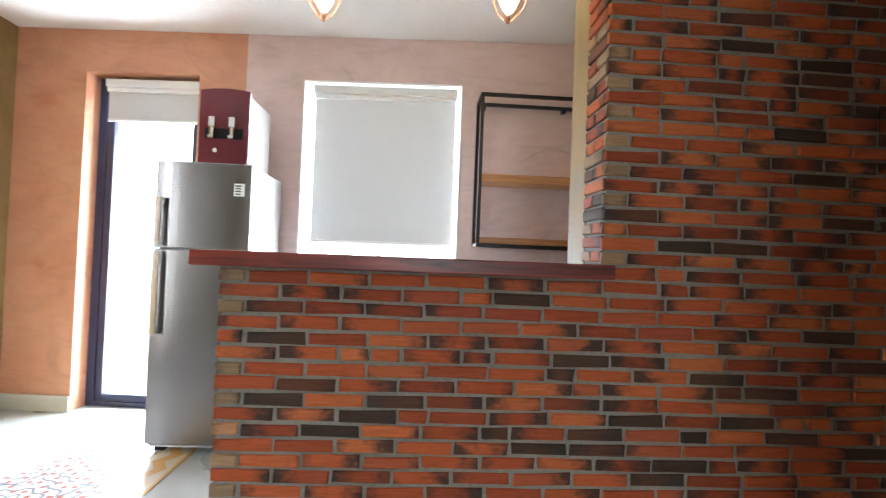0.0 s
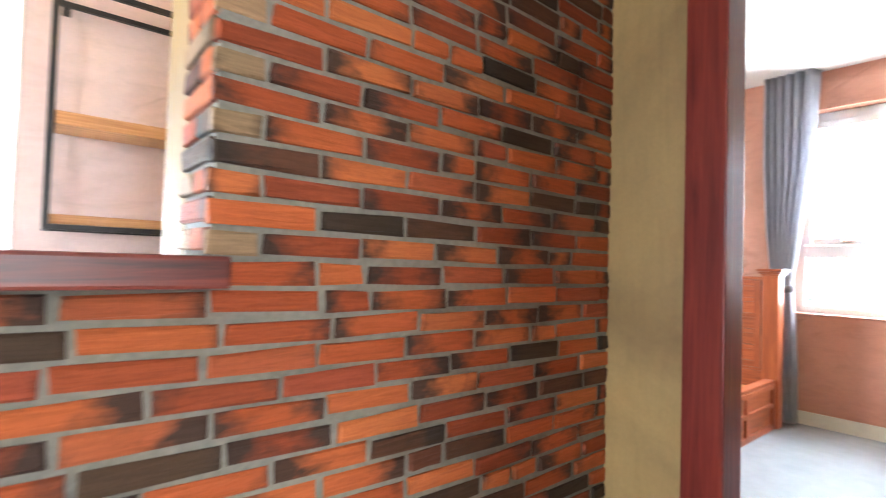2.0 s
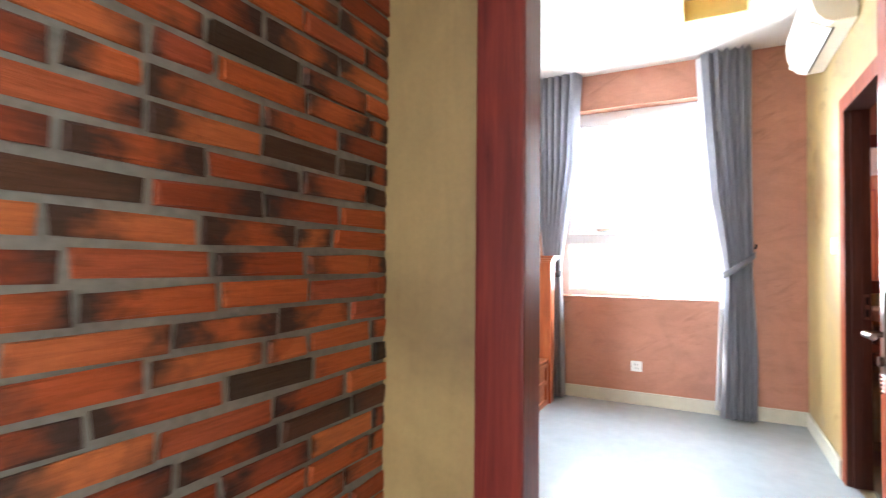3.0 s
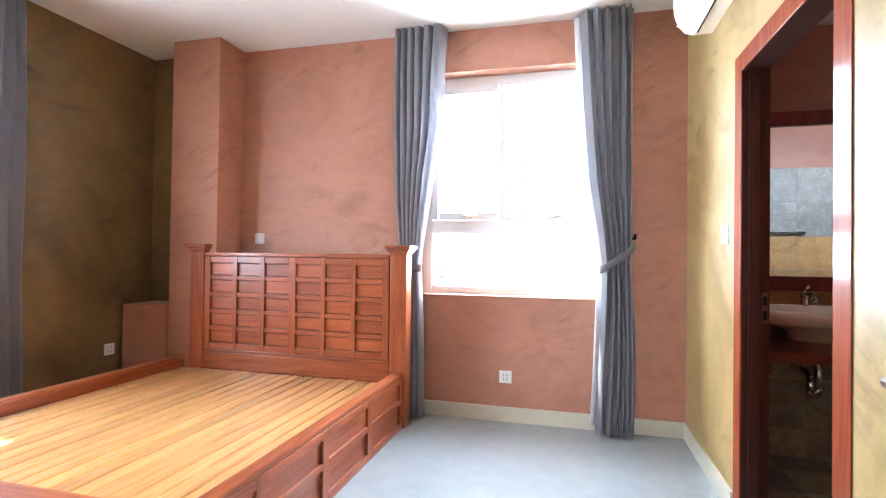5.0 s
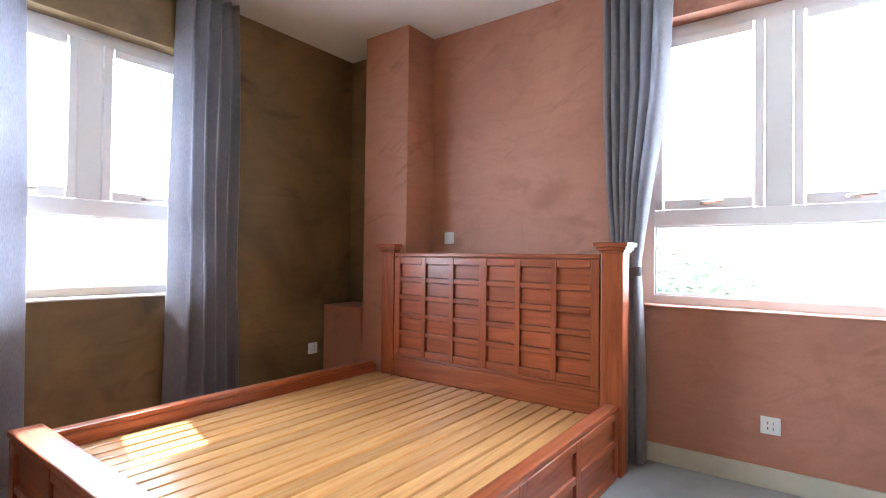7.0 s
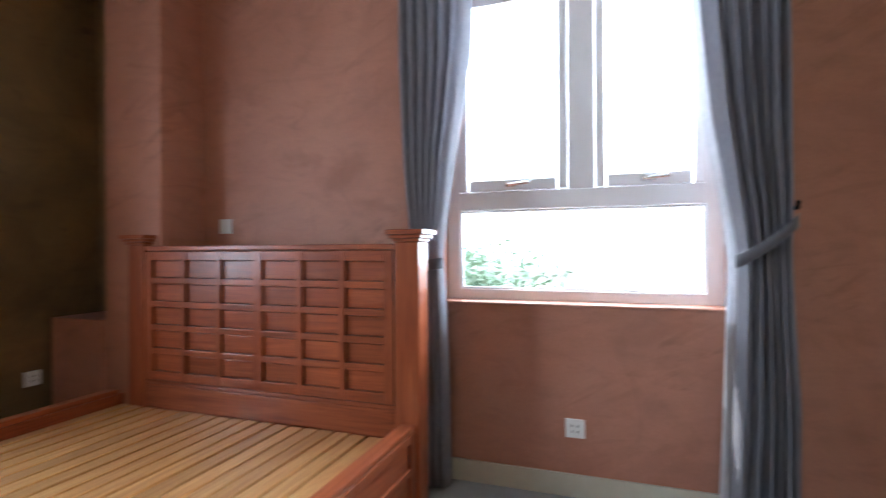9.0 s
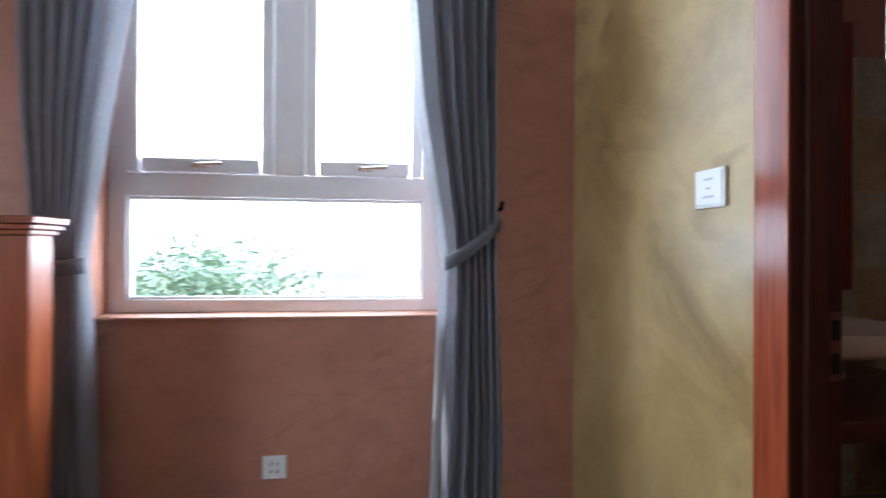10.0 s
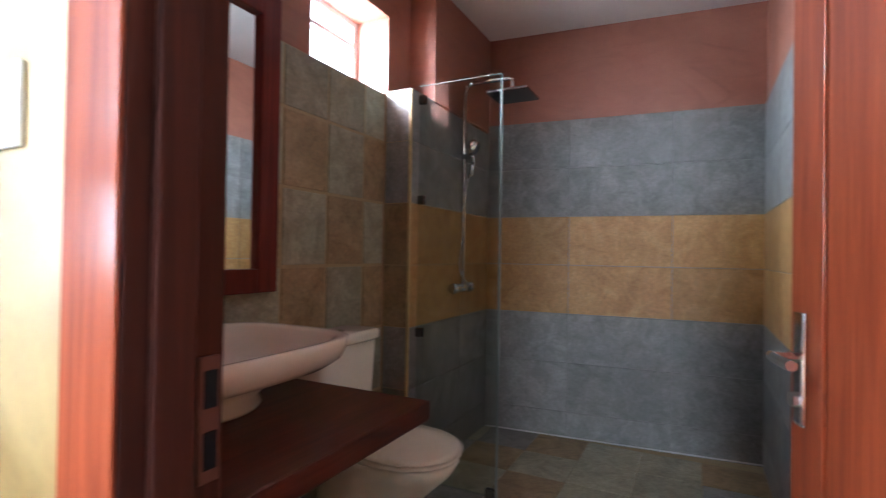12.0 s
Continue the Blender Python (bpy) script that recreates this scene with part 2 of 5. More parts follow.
def clear_glass(name, tint=(1, 1, 1)):
    m, n, l, b = shader(name, 0.0)
    g = n.new("ShaderNodeBsdfGlossy")
    g.inputs["Roughness"].default_value = 0.0
    t = n.new("ShaderNodeBsdfTransparent")
    t.inputs["Color"].default_value = (*tint, 1)
    lw = n.new("ShaderNodeLayerWeight")
    lw.inputs["Blend"].default_value = 0.5
    pw = n.new("ShaderNodeMath")
    pw.operation = "POWER"
    pw.inputs[1].default_value = 4.0
    l.new(lw.outputs["Facing"], pw.inputs[0])
    fr = n.new("ShaderNodeMapRange")
    fr.inputs["To Min"].default_value, fr.inputs["To Max"].default_value = 0.03, 0.85
    l.new(pw.outputs[0], fr.inputs[0])
    ms = n.new("ShaderNodeMixShader")
    l.new(fr.outputs[0], ms.inputs[0])
    l.new(t.outputs[0], ms.inputs[1])
    l.new(g.outputs[0], ms.inputs[2])
    l.new(ms.outputs[0], n["Material Output"].inputs["Surface"])
    return m


def glow(name, colour, strength):
    m, n, l, b = shader(name)
    b.inputs["Base Color"].default_value = (*colour, 1)
    b.inputs["Emission Color"].default_value = (*colour, 1)
    b.inputs["Emission Strength"].default_value = strength
    return m


TERRACOTTA = plaster("terracotta_plaster", (0.385, 0.165, 0.102), (0.45, 0.203, 0.13), (0.50, 0.24, 0.16), 0.5, (0.37, 0.155, 0.094), 0.14, 0.15, smears=0.26)
KITCHEN_ORANGE = plaster("orange_plaster", (0.50, 0.22, 0.12), (0.58, 0.28, 0.16), (0.62, 0.33, 0.20), 0.5, (0.48, 0.18, 0.09))
LILAC = plaster("pink_lilac_plaster", (0.62, 0.47, 0.45), (0.67, 0.52, 0.50), (0.71, 0.57, 0.55), 0.55)
OLIVE = plaster("olive_yellow_plaster", (0.225, 0.143, 0.048), (0.385, 0.268, 0.104), (0.49, 0.365, 0.160), 0.42, (0.23, 0.135, 0.042), 0.10, 0.12, (1.5, 1.5, 1.0), 2.2, 0.3, 0.30)
# browner than OLIVE, and darkened for the backlit north wall's shade
OCHRE_DARKENED = plaster("ochre_plaster_shade_darkened", (0.095, 0.061, 0.026), (0.18, 0.114, 0.046), (0.265, 0.160, 0.062), 0.45, (0.06, 0.042, 0.022))
BATH_RED = plaster("bath_red_plaster", (0.27, 0.104, 0.066), (0.325, 0.13, 0.084), (0.37, 0.155, 0.104), 0.5)
STRIP_OLIVE = plaster("drab_olive_plaster", (0.165, 0.102, 0.035), (0.255, 0.168, 0.060), (0.33, 0.222, 0.084), 0.6, None, 0.15, 0.1, (5.0, 5.0, 0.6))
WHITE_CEILING = plain("white_ceiling_paint", (0.78, 0.76, 0.73), 0.8, 0, 0.03, 40, 0.04)
MORTAR = plain("grey_cement_mortar", (0.205, 0.197, 0.165), 0.9, 0, 0.3, 90, 0.6)
BRICK = brick_material("fired_clay_brick")
BRICK_PALE = brick_material("pale_buff_brick", False, True)
BRICK_JOINED = brick_material("fired_clay_brick_joined", True)
CEMENT_FLOOR = plain("polished_cement_floor", (0.325, 0.355, 0.37), 0.22, 0, 0.10, 9, 0.01)
KITCHEN_FLOOR = plaster("grey_cement_kitchen_floor", (0.33, 0.34, 0.32), (0.40, 0.41, 0.39), (0.47, 0.48, 0.46), 0.3, None, 0.05)
SKIRTING = plain("pale_stone_skirting", (0.56, 0.54, 0.44), 0.4, 0, 0.08, 14, 0.05)
RED_WOOD = wood("red_brown_varnished_wood", (0.085, 0.010, 0.008), (0.135, 0.017, 0.012), (0.19, 0.027, 0.016), 0.42, 2, 0.2, 0.15)
DOOR_WOOD = wood("orange_brown_door_wood", (0.18, 0.031, 0.012), (0.27, 0.053, 0.018), (0.35, 0.078, 0.027), 0.5, 2, 0.3, 0.06, 0.15)
BED_WOOD = wood("orange_brown_bed_wood", (0.22, 0.048, 0.017), (0.34, 0.085, 0.029), (0.44, 0.125, 0.044), 0.38, 1, 0.3, 0.3, 0.22)
BED_WOOD_X = wood("orange_brown_bed_wood_long", (0.22, 0.048, 0.017), (0.34, 0.085, 0.029), (0.44, 0.125, 0.044), 0.38, 0, 0.3, 0.3, 0.22)
BED_WOOD_Z = wood("orange_brown_bed_wood_upright", (0.22, 0.048, 0.017), (0.34, 0.085, 0.029), (0.44, 0.125, 0.044), 0.38, 2, 0.3, 0.3, 0.22)
SLAT_WOOD = wood("honey_slat_wood", (0.55, 0.255, 0.085), (0.70, 0.375, 0.135), (0.80, 0.475, 0.195), 0.32, 0, 1.0, 0.5, 0.12)
SHELF_WOOD = wood("light_shelf_wood", (0.36, 0.17, 0.07), (0.48, 0.25, 0.11), (0.56, 0.32, 0.15), 0.45, 0)
COUNTER_WOOD = wood("dark_red_counter_wood", (0.035, 0.012, 0.009), (0.17, 0.032, 0.02), (0.25, 0.045, 0.022), 0.4, 0, 0.15)
WHITE_FRAME = plain("white_window_frame", (0.80, 0.80, 0.82), 0.35, 0, 0.03, 20, 0)
WHITE_PLASTIC = plain("white_plastic", (0.78, 0.78, 0.76), 0.35, 0, 0.03, 30, 0)
CREAM_PLASTIC = plain("cream_plastic", (0.80, 0.76, 0.66), 0.35, 0, 0.03, 30, 0)
PRINT_GREY = plain("grey_print", (0.5, 0.5, 0.52), 0.6, 0, 0.1, 30, 0)
DARK_SLOT = plain("dark_slot", (0.015, 0.015, 0.017), 0.9, 0, 0.1, 30, 0, 0.05)
STRIKE_METAL = plain("dull_strike_metal", (0.13, 0.055, 0.04), 0.5, 0.4, 0.08, 40, 0)
NAVY_FRAME = plain("dark_blue_metal_frame", (0.03, 0.035, 0.075), 0.4, 0.2, 0.1, 30, 0)
BLACK_METAL = plain("black_painted_metal", (0.02, 0.02, 0.022), 0.45, 0.3, 0.1, 60, 0.05)
STEEL = plain("brushed_stainless_steel", (0.21, 0.205, 0.20), 0.27, 1.0, 0.10, 60, 0.03)
CHROME = plain("polished_chrome", (0.72, 0.72, 0.72), 0.12, 1.0, 0.03, 40, 0)
DARK_BRONZE = plain("dark_bronze_metal", (0.10, 0.075, 0.06), 0.28, 1.0, 0.1, 40, 0)
COPPER = plain("copper_wire", (0.50, 0.24, 0.13), 0.35, 1.0, 0.06, 40, 0)
MAROON = plain("maroon_gloss_plastic", (0.11, 0.012, 0.018), 0.22, 0, 0.1, 30, 0)
CERAMIC = plain("white_glazed_ceramic", (0.80, 0.76, 0.66), 0.12, 0, 0.03, 20, 0)
CURTAIN = fabric("grey_curtain_cloth", (0.235, 0.232, 0.255), 0.36, 0.35, 0.2, 2.2)
TIE_CLOTH = fabric("dark_grey_tieback_cloth", (0.13, 0.13, 0.145), 0.1)
LINING = fabric("white_curtain_lining", (0.72, 0.72, 0.74), 0.45)
BLIND = fabric("light_grey_blind_cloth", (0.56, 0.555, 0.54), 0.11, 0.08, 0.03)
GLASS = clear_glass("window_glass", (0.96, 0.98, 0.98))
SHOWER_GLASS = clear_glass("shower_glass", (0.90, 0.94, 0.93))
MIRROR_M = plain("silver_mirror", (0.9, 0.9, 0.9), 0.0, 1.0, 0.0, 1, 0)
SLATE_BLUE = slate("blue_grey_slate", (0.165, 0.166, 0.155), (0.24, 0.24, 0.226), (0.33, 0.33, 0.31))
SLATE_GOLD = slate("golden_slate", (0.36, 0.18, 0.055), (0.46, 0.26, 0.09), (0.53, 0.335, 0.14))
SLATE_BROWN = slate("rust_brown_slate", (0.20, 0.14, 0.07), (0.31, 0.222, 0.12), (0.41, 0.31, 0.18))
SLATE_GREEN = slate("green_grey_slate", (0.22, 0.21, 0.145), (0.33, 0.315, 0.225), (0.44, 0.415, 0.305))
GROUT = plain("cement_grout", (0.40, 0.32, 0.19), 0.9, 0, 0.15, 50, 0.2)
TRIM = plain("pale_yellow_trim", (0.52, 0.40, 0.20), 0.45, 0, 0.12, 30, 0.05)
SEALANT = plain("white_sealant", (0.62, 0.62, 0.60), 0.5, 0, 0.12, 30, 0.05)
GREY_GROUT = plain("grey_grout", (0.27, 0.265, 0.25), 0.9, 0, 0.15, 50, 0.2)
GOLD_PAINT = plain("yellow_recess_paint", (0.72, 0.55, 0.22), 0.6, 0, 0.05, 30, 0.03)
BULB = glow("warm_bulb_glass", (1.0, 0.62, 0.25), 9.0)
# casing's wood darkened: the shade inside the doorway is in this colour
JAMB_WOOD_SHADED = wood("shade_darkened_jamb_wood", (0.025, 0.007, 0.005), (0.042, 0.011, 0.007), (0.065, 0.017, 0.010), 0.45, 2, 0.1)
VANITY_WOOD = wood("near_black_red_wood", (0.045, 0.010, 0.006), (0.09, 0.019, 0.010), (0.14, 0.032, 0.017), 0.4, 1, 0.2)
GLASS_EDGE = plain("polished_glass_edge", (0.17, 0.215, 0.20), 0.35, 0, 0.05, 20, 0)
LEAF = plain("green_leaf", (0.27, 0.38, 0.26), 0.55, 0, 0.35, 3, 0)
BARK = plain("grey_bark", (0.16, 0.12, 0.09), 0.9, 0, 0.3, 20, 0.5)
# emission that whitens the view through the windows
BACKDROP_GLOW = glow("pale_backdrop_glow", (0.95, 0.97, 1.0), 1.3)
SILVER_PAINT = plain("pale_grey_painted_steel", (0.55, 0.55, 0.54), 0.35, 0, 0.04, 40, 0.02)
GROUND_M = plain("dry_earth_ground", (0.30, 0.27, 0.22), 0.95, 0, 0.2, 2, 0.3)


# ---- builders ----
def box(bm, x0, x1, y0, y1, z0, z1, bevel=0.0, m=None):
    """Adds a box, its edges rounded by bevel."""
    x0, x1, y0, y1, z0, z1 = min(x0, x1), max(x0, x1), min(y0, y1), max(y0, y1), min(z0, z1), max(z0, z1)
    mat = Matrix.Translation(((x0 + x1) / 2, (y0 + y1) / 2, (z0 + z1) / 2)) @ Matrix.Diagonal((x1 - x0, y1 - y0, z1 - z0, 1))
    made = bmesh.ops.create_cube(bm, size=1, matrix=(m @ mat) if m else mat)["verts"]
    if bevel:
        edges = list({e for v in made for e in v.link_edges})
        bmesh.ops.bevel(bm, geom=edges, offset=bevel, segments=2, profile=0.6, affect="EDGES", clamp_overlap=True)
    return bm


def rod(bm, a, b, r, seg=12, r2=None):
    """Adds a round bar from a to b."""
    a, b = Vector(a), Vector(b)
    d = b - a
    m = Matrix.Translation((a + b) / 2) @ d.to_track_quat("Z", "Y").to_matrix().to_4x4()
    bmesh.ops.create_cone(bm, cap_ends=True, segments=seg, radius1=r, radius2=r if r2 is None else r2, depth=d.length, matrix=m)
    return bm


def tube(bm, pts, r, seg=10):
    for a, b in zip(pts, pts[1:]):
        rod(bm, a, b, r, seg)
    for p in pts[1:-1]:
        bmesh.ops.create_uvsphere(bm, u_segments=seg, v_segments=6, radius=r, matrix=Matrix.Translation(p))
    return bm


def loft(bm, rings, cap0=True, cap1=True):
    """Skins closed rings that have the same number of points."""
    vs = [[bm.verts.new(p) for p in ring] for ring in rings]
    n = len(vs[0])
    for a, b in zip(vs, vs[1:]):
        for k in range(n):
            bm.faces.new((a[k], a[(k + 1) % n], b[(k + 1) % n], b[k]))
    if cap0:
        bm.faces.new(list(reversed(vs[0])))
    if cap1:
        bm.faces.new(vs[-1])
    return bm


def oval(cx, cy, z, rx, ry, n=28, power=2.0, squash=None):
    """A ring: an ellipse, or with a higher power a rounded rectangle."""
    pts = []
    for k in range(n):
        a = 2 * math.pi * k / n
        c, s = math.cos(a), math.sin(a)
        x = rx * math.copysign(abs(c) ** (2 / power), c)
        y = ry * math.copysign(abs(s) ** (2 / power), s)
        if squash:
            y *= squash(x / rx)
        pts.append((cx + x, cy + y, z))
    return pts


def mesh_of(name, bm, material, smooth=False):
    bmesh.ops.recalc_face_normals(bm, faces=bm.faces)
    me = bpy.data.meshes.new(name)
    bm.to_mesh(me)
    bm.free()
    for m in material if isinstance(material, (list, tuple)) else [material]:
        me.materials.append(m)
    if smooth:
        for p in me.polygons:
            p.use_smooth = True
    return me


def part(name, bm, material, parent, label="", smooth=False):
    ob = new(name, mesh_of(name, bm, material, smooth))
    ob.parent = parent
    if label:
        tagged(ob, label)
    return ob


def thing(name, label, category, group="", m=None):
    ob = new(name)
    ob.empty_display_size = 0.1
    if m is not None:
        ob.matrix_world = m
    return tagged(ob, label, category, group)


def structure(name, bm, material, label, category, m=None, smooth=False):
    ob = new(name, mesh_of(name, bm, material, smooth))
    if m is not None:
        ob.matrix_world = m
    return tagged(ob, label, category, kind="structure")


def B():
    return bmesh.new()


def wall_with_openings(bm, axis, a0, a1, u0, u1, z0, z1, holes=()):
    """A wall along x or y between a0 and a1 in thickness, with rectangular holes (u0, u1, z0, z1), with no doubled faces."""
    us = sorted({u0, u1, *[h[0] for h in holes], *[h[1] for h in holes]})
    zs = sorted({z0, z1, *[h[2] for h in holes], *[h[3] for h in holes]})
    us, zs = [u for u in us if u0 <= u <= u1], [z for z in zs if z0 <= z <= z1]
    solid = {}
    for i in range(len(us) - 1):
        for j in range(len(zs) - 1):
            cu, cz = (us[i] + us[i + 1]) / 2, (zs[j] + zs[j + 1]) / 2
            solid[i, j] = not any(h[0] < cu < h[1] and h[2] < cz < h[3] for h in holes)
    verts = {}

    def v(a, u, z):
        key = (a, u, z)
        if key not in verts:
            verts[key] = bm.verts.new((u, a, z) if axis == "x" else (a, u, z))
        return verts[key]
    for (i, j), s in solid.items():
        if not s:
            continue
        ua, ub, za, zb = us[i], us[i + 1], zs[j], zs[j + 1]
        for a in (a0, a1):
            bm.faces.new((v(a, ua, za), v(a, ub, za), v(a, ub, zb), v(a, ua, zb)))
        for di, dj, p, q in ((-1, 0, (ua, za), (ua, zb)), (1, 0, (ub, za), (ub, zb)), (0, -1, (ua, za), (ub, za)), (0, 1, (ua, zb), (ub, zb))):
            if not solid.get((i + di, j + dj), False):
                bm.faces.new((v(a0, *p), v(a0, *q), v(a1, *q), v(a1, *p)))
    return bm


# ---- structure: living room and kitchen ----
BED_X0, BED_X1, BED_Y0, BED_Y1, BED_Z = 1.70, 5.218, 0.231, 4.505, 2.852
KITCHEN_Z = 2.80
KM = pose(0.28, 3.60, 0, 0, 0, -4.29)
KW_HOLES = [(-1.163, 0.0, 1.03, 2.48), (-2.765, -1.93, 0.0, 2.49)]

structure("floor_living", box(B(), -3.2, 1.60, -2.6, 4.2, -0.12, 0.0), KITCHEN_FLOOR, "polished grey cement floor of living room and kitchen", "floor")
structure("floor_bedroom", box(B(), 1.60, 5.40, 0.182, 4.70, -0.12, 0.0), CEMENT_FLOOR, "polished blue-grey cement bedroom floor", "floor")
structure("floor_bathroom", box(B(), 3.1, 5.40, -3.0, 0.18, -0.12, -0.012), GROUT, "cement bed under slate bathroom floor tiles", "floor")
structure("ceiling_living", box(B(), -3.2, 1.64, -2.6, 4.2, KITCHEN_Z, KITCHEN_Z + 0.12), WHITE_CEILING, "white painted plaster ceiling of living room", "ceiling")
bm = B()
wall_with_openings(bm, "x", 0, 0.2, 1.64, 5.40, 0.18, 4.70, [(4.08, 4.50, 0.64, 1.04)])
structure("ceiling_bedroom", bm, WHITE_CEILING, "white plaster ceiling with a square light recess", "ceiling", Matrix.Translation((0, 0, BED_Z)) @ Matrix(((1, 0, 0, 0), (0, 0, 1, 0), (0, 1, 0, 0), (0, 0, 0, 1))))
structure("ceiling_bathroom", box(B(), 3.1, 5.40, -3.0, 0.18, 2.60, 2.72), WHITE_CEILING, "white painted bathroom ceiling", "ceiling")
structure("roof", box(B(), -3.3, 5.42, -3.1, 4.71, 3.06, 3.16), WHITE_CEILING, "plain concrete roof slab over the flat", "roof")

bm = B()
wall_with_openings(bm, "x", 0.0, 0.25, -1.585, 1.45, 0.0, KITCHEN_Z, [KW_HOLES[0]])
structure("wall_kitchen_window", bm, LILAC, "pink-lilac plastered kitchen wall with a window", "wall", KM)
bm = B()
wall_with_openings(bm, "x", 0.0, 0.25, -3.60, -1.585, 0.0, KITCHEN_Z, [KW_HOLES[1]])
structure("wall_kitchen_door", bm, KITCHEN_ORANGE, "orange plastered kitchen wall with a glass door", "wall", KM)
# the hole in this wall is added, to let the living room fill in
structure("wall_kitchen_side", wall_with_openings(B(), "y", -3.2, -3.0, -2.6, 4.2, 0, KITCHEN_Z, [(0.35, 1.40, 0.30, 2.30)]), STRIP_OLIVE, "drab grey-olive plastered side wall", "wall")
# added out of view: blocks the passage fill, dark to bounce little
structure("wall_living_shading", box(B(), 0.66, 1.578, -2.598, 0.0, 0, KITCHEN_Z - 0.002), OCHRE_DARKENED, "plain unseen wall added to shade the right end of the bricks", "wall")
# closing wall out of view; its hole is added for the passage fill
structure("wall_living_back", wall_with_openings(B(), "x", -2.8, -2.6, -3.2, 1.58, 0, KITCHEN_Z, [(-0.36, 0.52, 0.30, 2.35)]), STRIP_OLIVE, "plain olive plastered wall closing the living room", "wall")
structure("baseboard_kitchen", box(B(), -3.45, -2.765, -0.016, 0.0, 0, 0.114, 0.003), SKIRTING, "pale stone skirting below the orange wall", "baseboard", KM)

# partition between living room and bedroom, with the entrance
bm = B()
wall_with_openings(bm, "y", 1.58, 1.70, -2.6, 4.70, 0.0, 3.05, [(0.30, 1.245, 0.0, 2.10)])
structure("wall_partition", bm, STRIP_OLIVE, "drab olive plastered partition wall with a doorway", "wall")
# brick wall cores and the plaster column behind
wall_brick = structure("wall_brick", box(B(), 0.545, 1.578, 1.508, 1.68, 0, KITCHEN_Z), MORTAR, "wall of thin multi-coloured bricks in grey mortar", "wall")
wall_counter = structure("wall_counter", box(B(), -0.592, 0.545, 1.508, 1.68, 0, 1.168), MORTAR, "low brick wall carrying the bar counter", "wall")
structure("wall_column", box(B(), 0.543, 1.578, 1.682, 1.87, 0, KITCHEN_Z, 0.006), STRIP_OLIVE, "olive plaster column behind the brick wall", "wall")

# ---- structure: bedroom ----
EW = (0.775, 2.085, 0.895, 2.545)
NW = (2.565, 3.875, 0.905, 2.455)
bm = B()
wall_with_openings(bm, "y", BED_X1, 5.44, 0.182, 4.72, 0.0, 3.05, [EW])
structure("wall_east", bm, TERRACOTTA, "terracotta burnished plaster wall with a window", "wall")
bm = B()
wall_with_openings(bm, "x", BED_Y1, 4.72, 1.70, BED_X1, 0.0, 3.05, [NW])
# the wall's backlit shade is part of its plaster colour
structure("wall_north", bm, OCHRE_DARKENED, "ochre-brown burnished plaster wall with a window, darkened for backlight", "wall")
BD = (3.27, 4.15, 0.0, 2.075)
bm = B()
wall_with_openings(bm, "x", 0.182, BED_Y0, BED_X0, BED_X1, 0.0, 3.05, [BD])
structure("wall_south", bm, OLIVE, "yellow-olive burnished plaster wall with bathroom doorway", "wall")
structure("pilaster", box(B(), 4.911, BED_X1, 3.617, 4.049, 0, BED_Z, 0.005), TERRACOTTA, "terracotta plastered pilaster beside the bed head", "wall")
structure("ledge", box(B(), 4.885, BED_X1, 4.051, 4.47, 0, 0.757, 0.006), TERRACOTTA, "low terracotta plastered ledge in the corner", "ledge")
structure("wall_corner_return", box(B(), 5.195, BED_X1, 4.051, BED_Y1, 0.76, BED_Z), OCHRE_DARKENED, "ochre plastered back of the corner niche", "wall")
for k, (x0, x1, y0, y1) in enumerate([(5.204, BED_X1, 0.231, 3.615), (4.211, 5.204, BED_Y0, 0.245), (1.70, 3.19, BED_Y0, 0.245), (1.70, 4.88, 4.491, BED_Y1)]):
    structure("baseboard_%d" % (k + 1), box(B(), x0, x1, y0, y1, 0, 0.105, 0.002), SKIRTING, "pale cream stone skirting board", "baseboard")
# light recess in the ceiling
bm = B()
for x0, x1, y0, y1 in ((4.08, 4.50, 0.64, 0.655), (4.08, 4.50, 1.025, 1.04), (4.08, 4.095, 0.655, 1.025), (4.485, 4.50, 0.655, 1.025)):
    box(bm, x0, x1, y0, y1, BED_Z + 0.003, BED_Z + 0.14)
box(bm, 4.08, 4.50, 0.64, 1.04, BED_Z + 0.14, BED_Z + 0.155)
structure("ceiling_recess", bm, GOLD_PAINT, "square yellow-painted light recess in the ceiling", "ceiling")

# ---- structure: bathroom ----
BX = 5.08
bm = B()
wall_with_openings(bm, "x", 0.13, 0.181, 3.12, 5.42, 0.0, 2.60, [BD])
structure("wall_bath_north", bm, BATH_RED, "red plastered inner side of the doorway wall", "wall")
BWN = (-1.645, -1.068, 1.958, 2.366)
bm = B()
wall_with_openings(bm, "y", BX, 5.335, -1.62 - 1.4, 0.13, 0.0, 2.60, [BWN])
wall_bath_east = structure("wall_bath_east", bm, BATH_RED, "red plaster over slate tiles with a small window", "wall")
wall_bath_west = structure("wall_bath_west", box(B(), 3.12, 3.31, -3.0, 0.13, 0, 2.60), BATH_RED, "red plaster over banded slate tiles", "wall")
BM = pose(5.08, -2.635, 0, 0, 0, 5.4)
wall_bath_back = structure("wall_bath_back", box(B(), -2.0, 0.06, -0.2, 0.0, 0, 2.60), BATH_RED, "red plaster over banded slate shower wall", "wall", BM)
column_low = structure("shower_column", box(B(), 4.928, BX, -2.70, -1.628, 0, 1.962), GROUT, "boxed-in column clad with slate tiles", "column")
structure("shower_column_upper", box(B(), 4.92, BX, -2.70, -1.86, 1.97, 2.60), BATH_RED, "red plastered column above the tile ledge", "column")


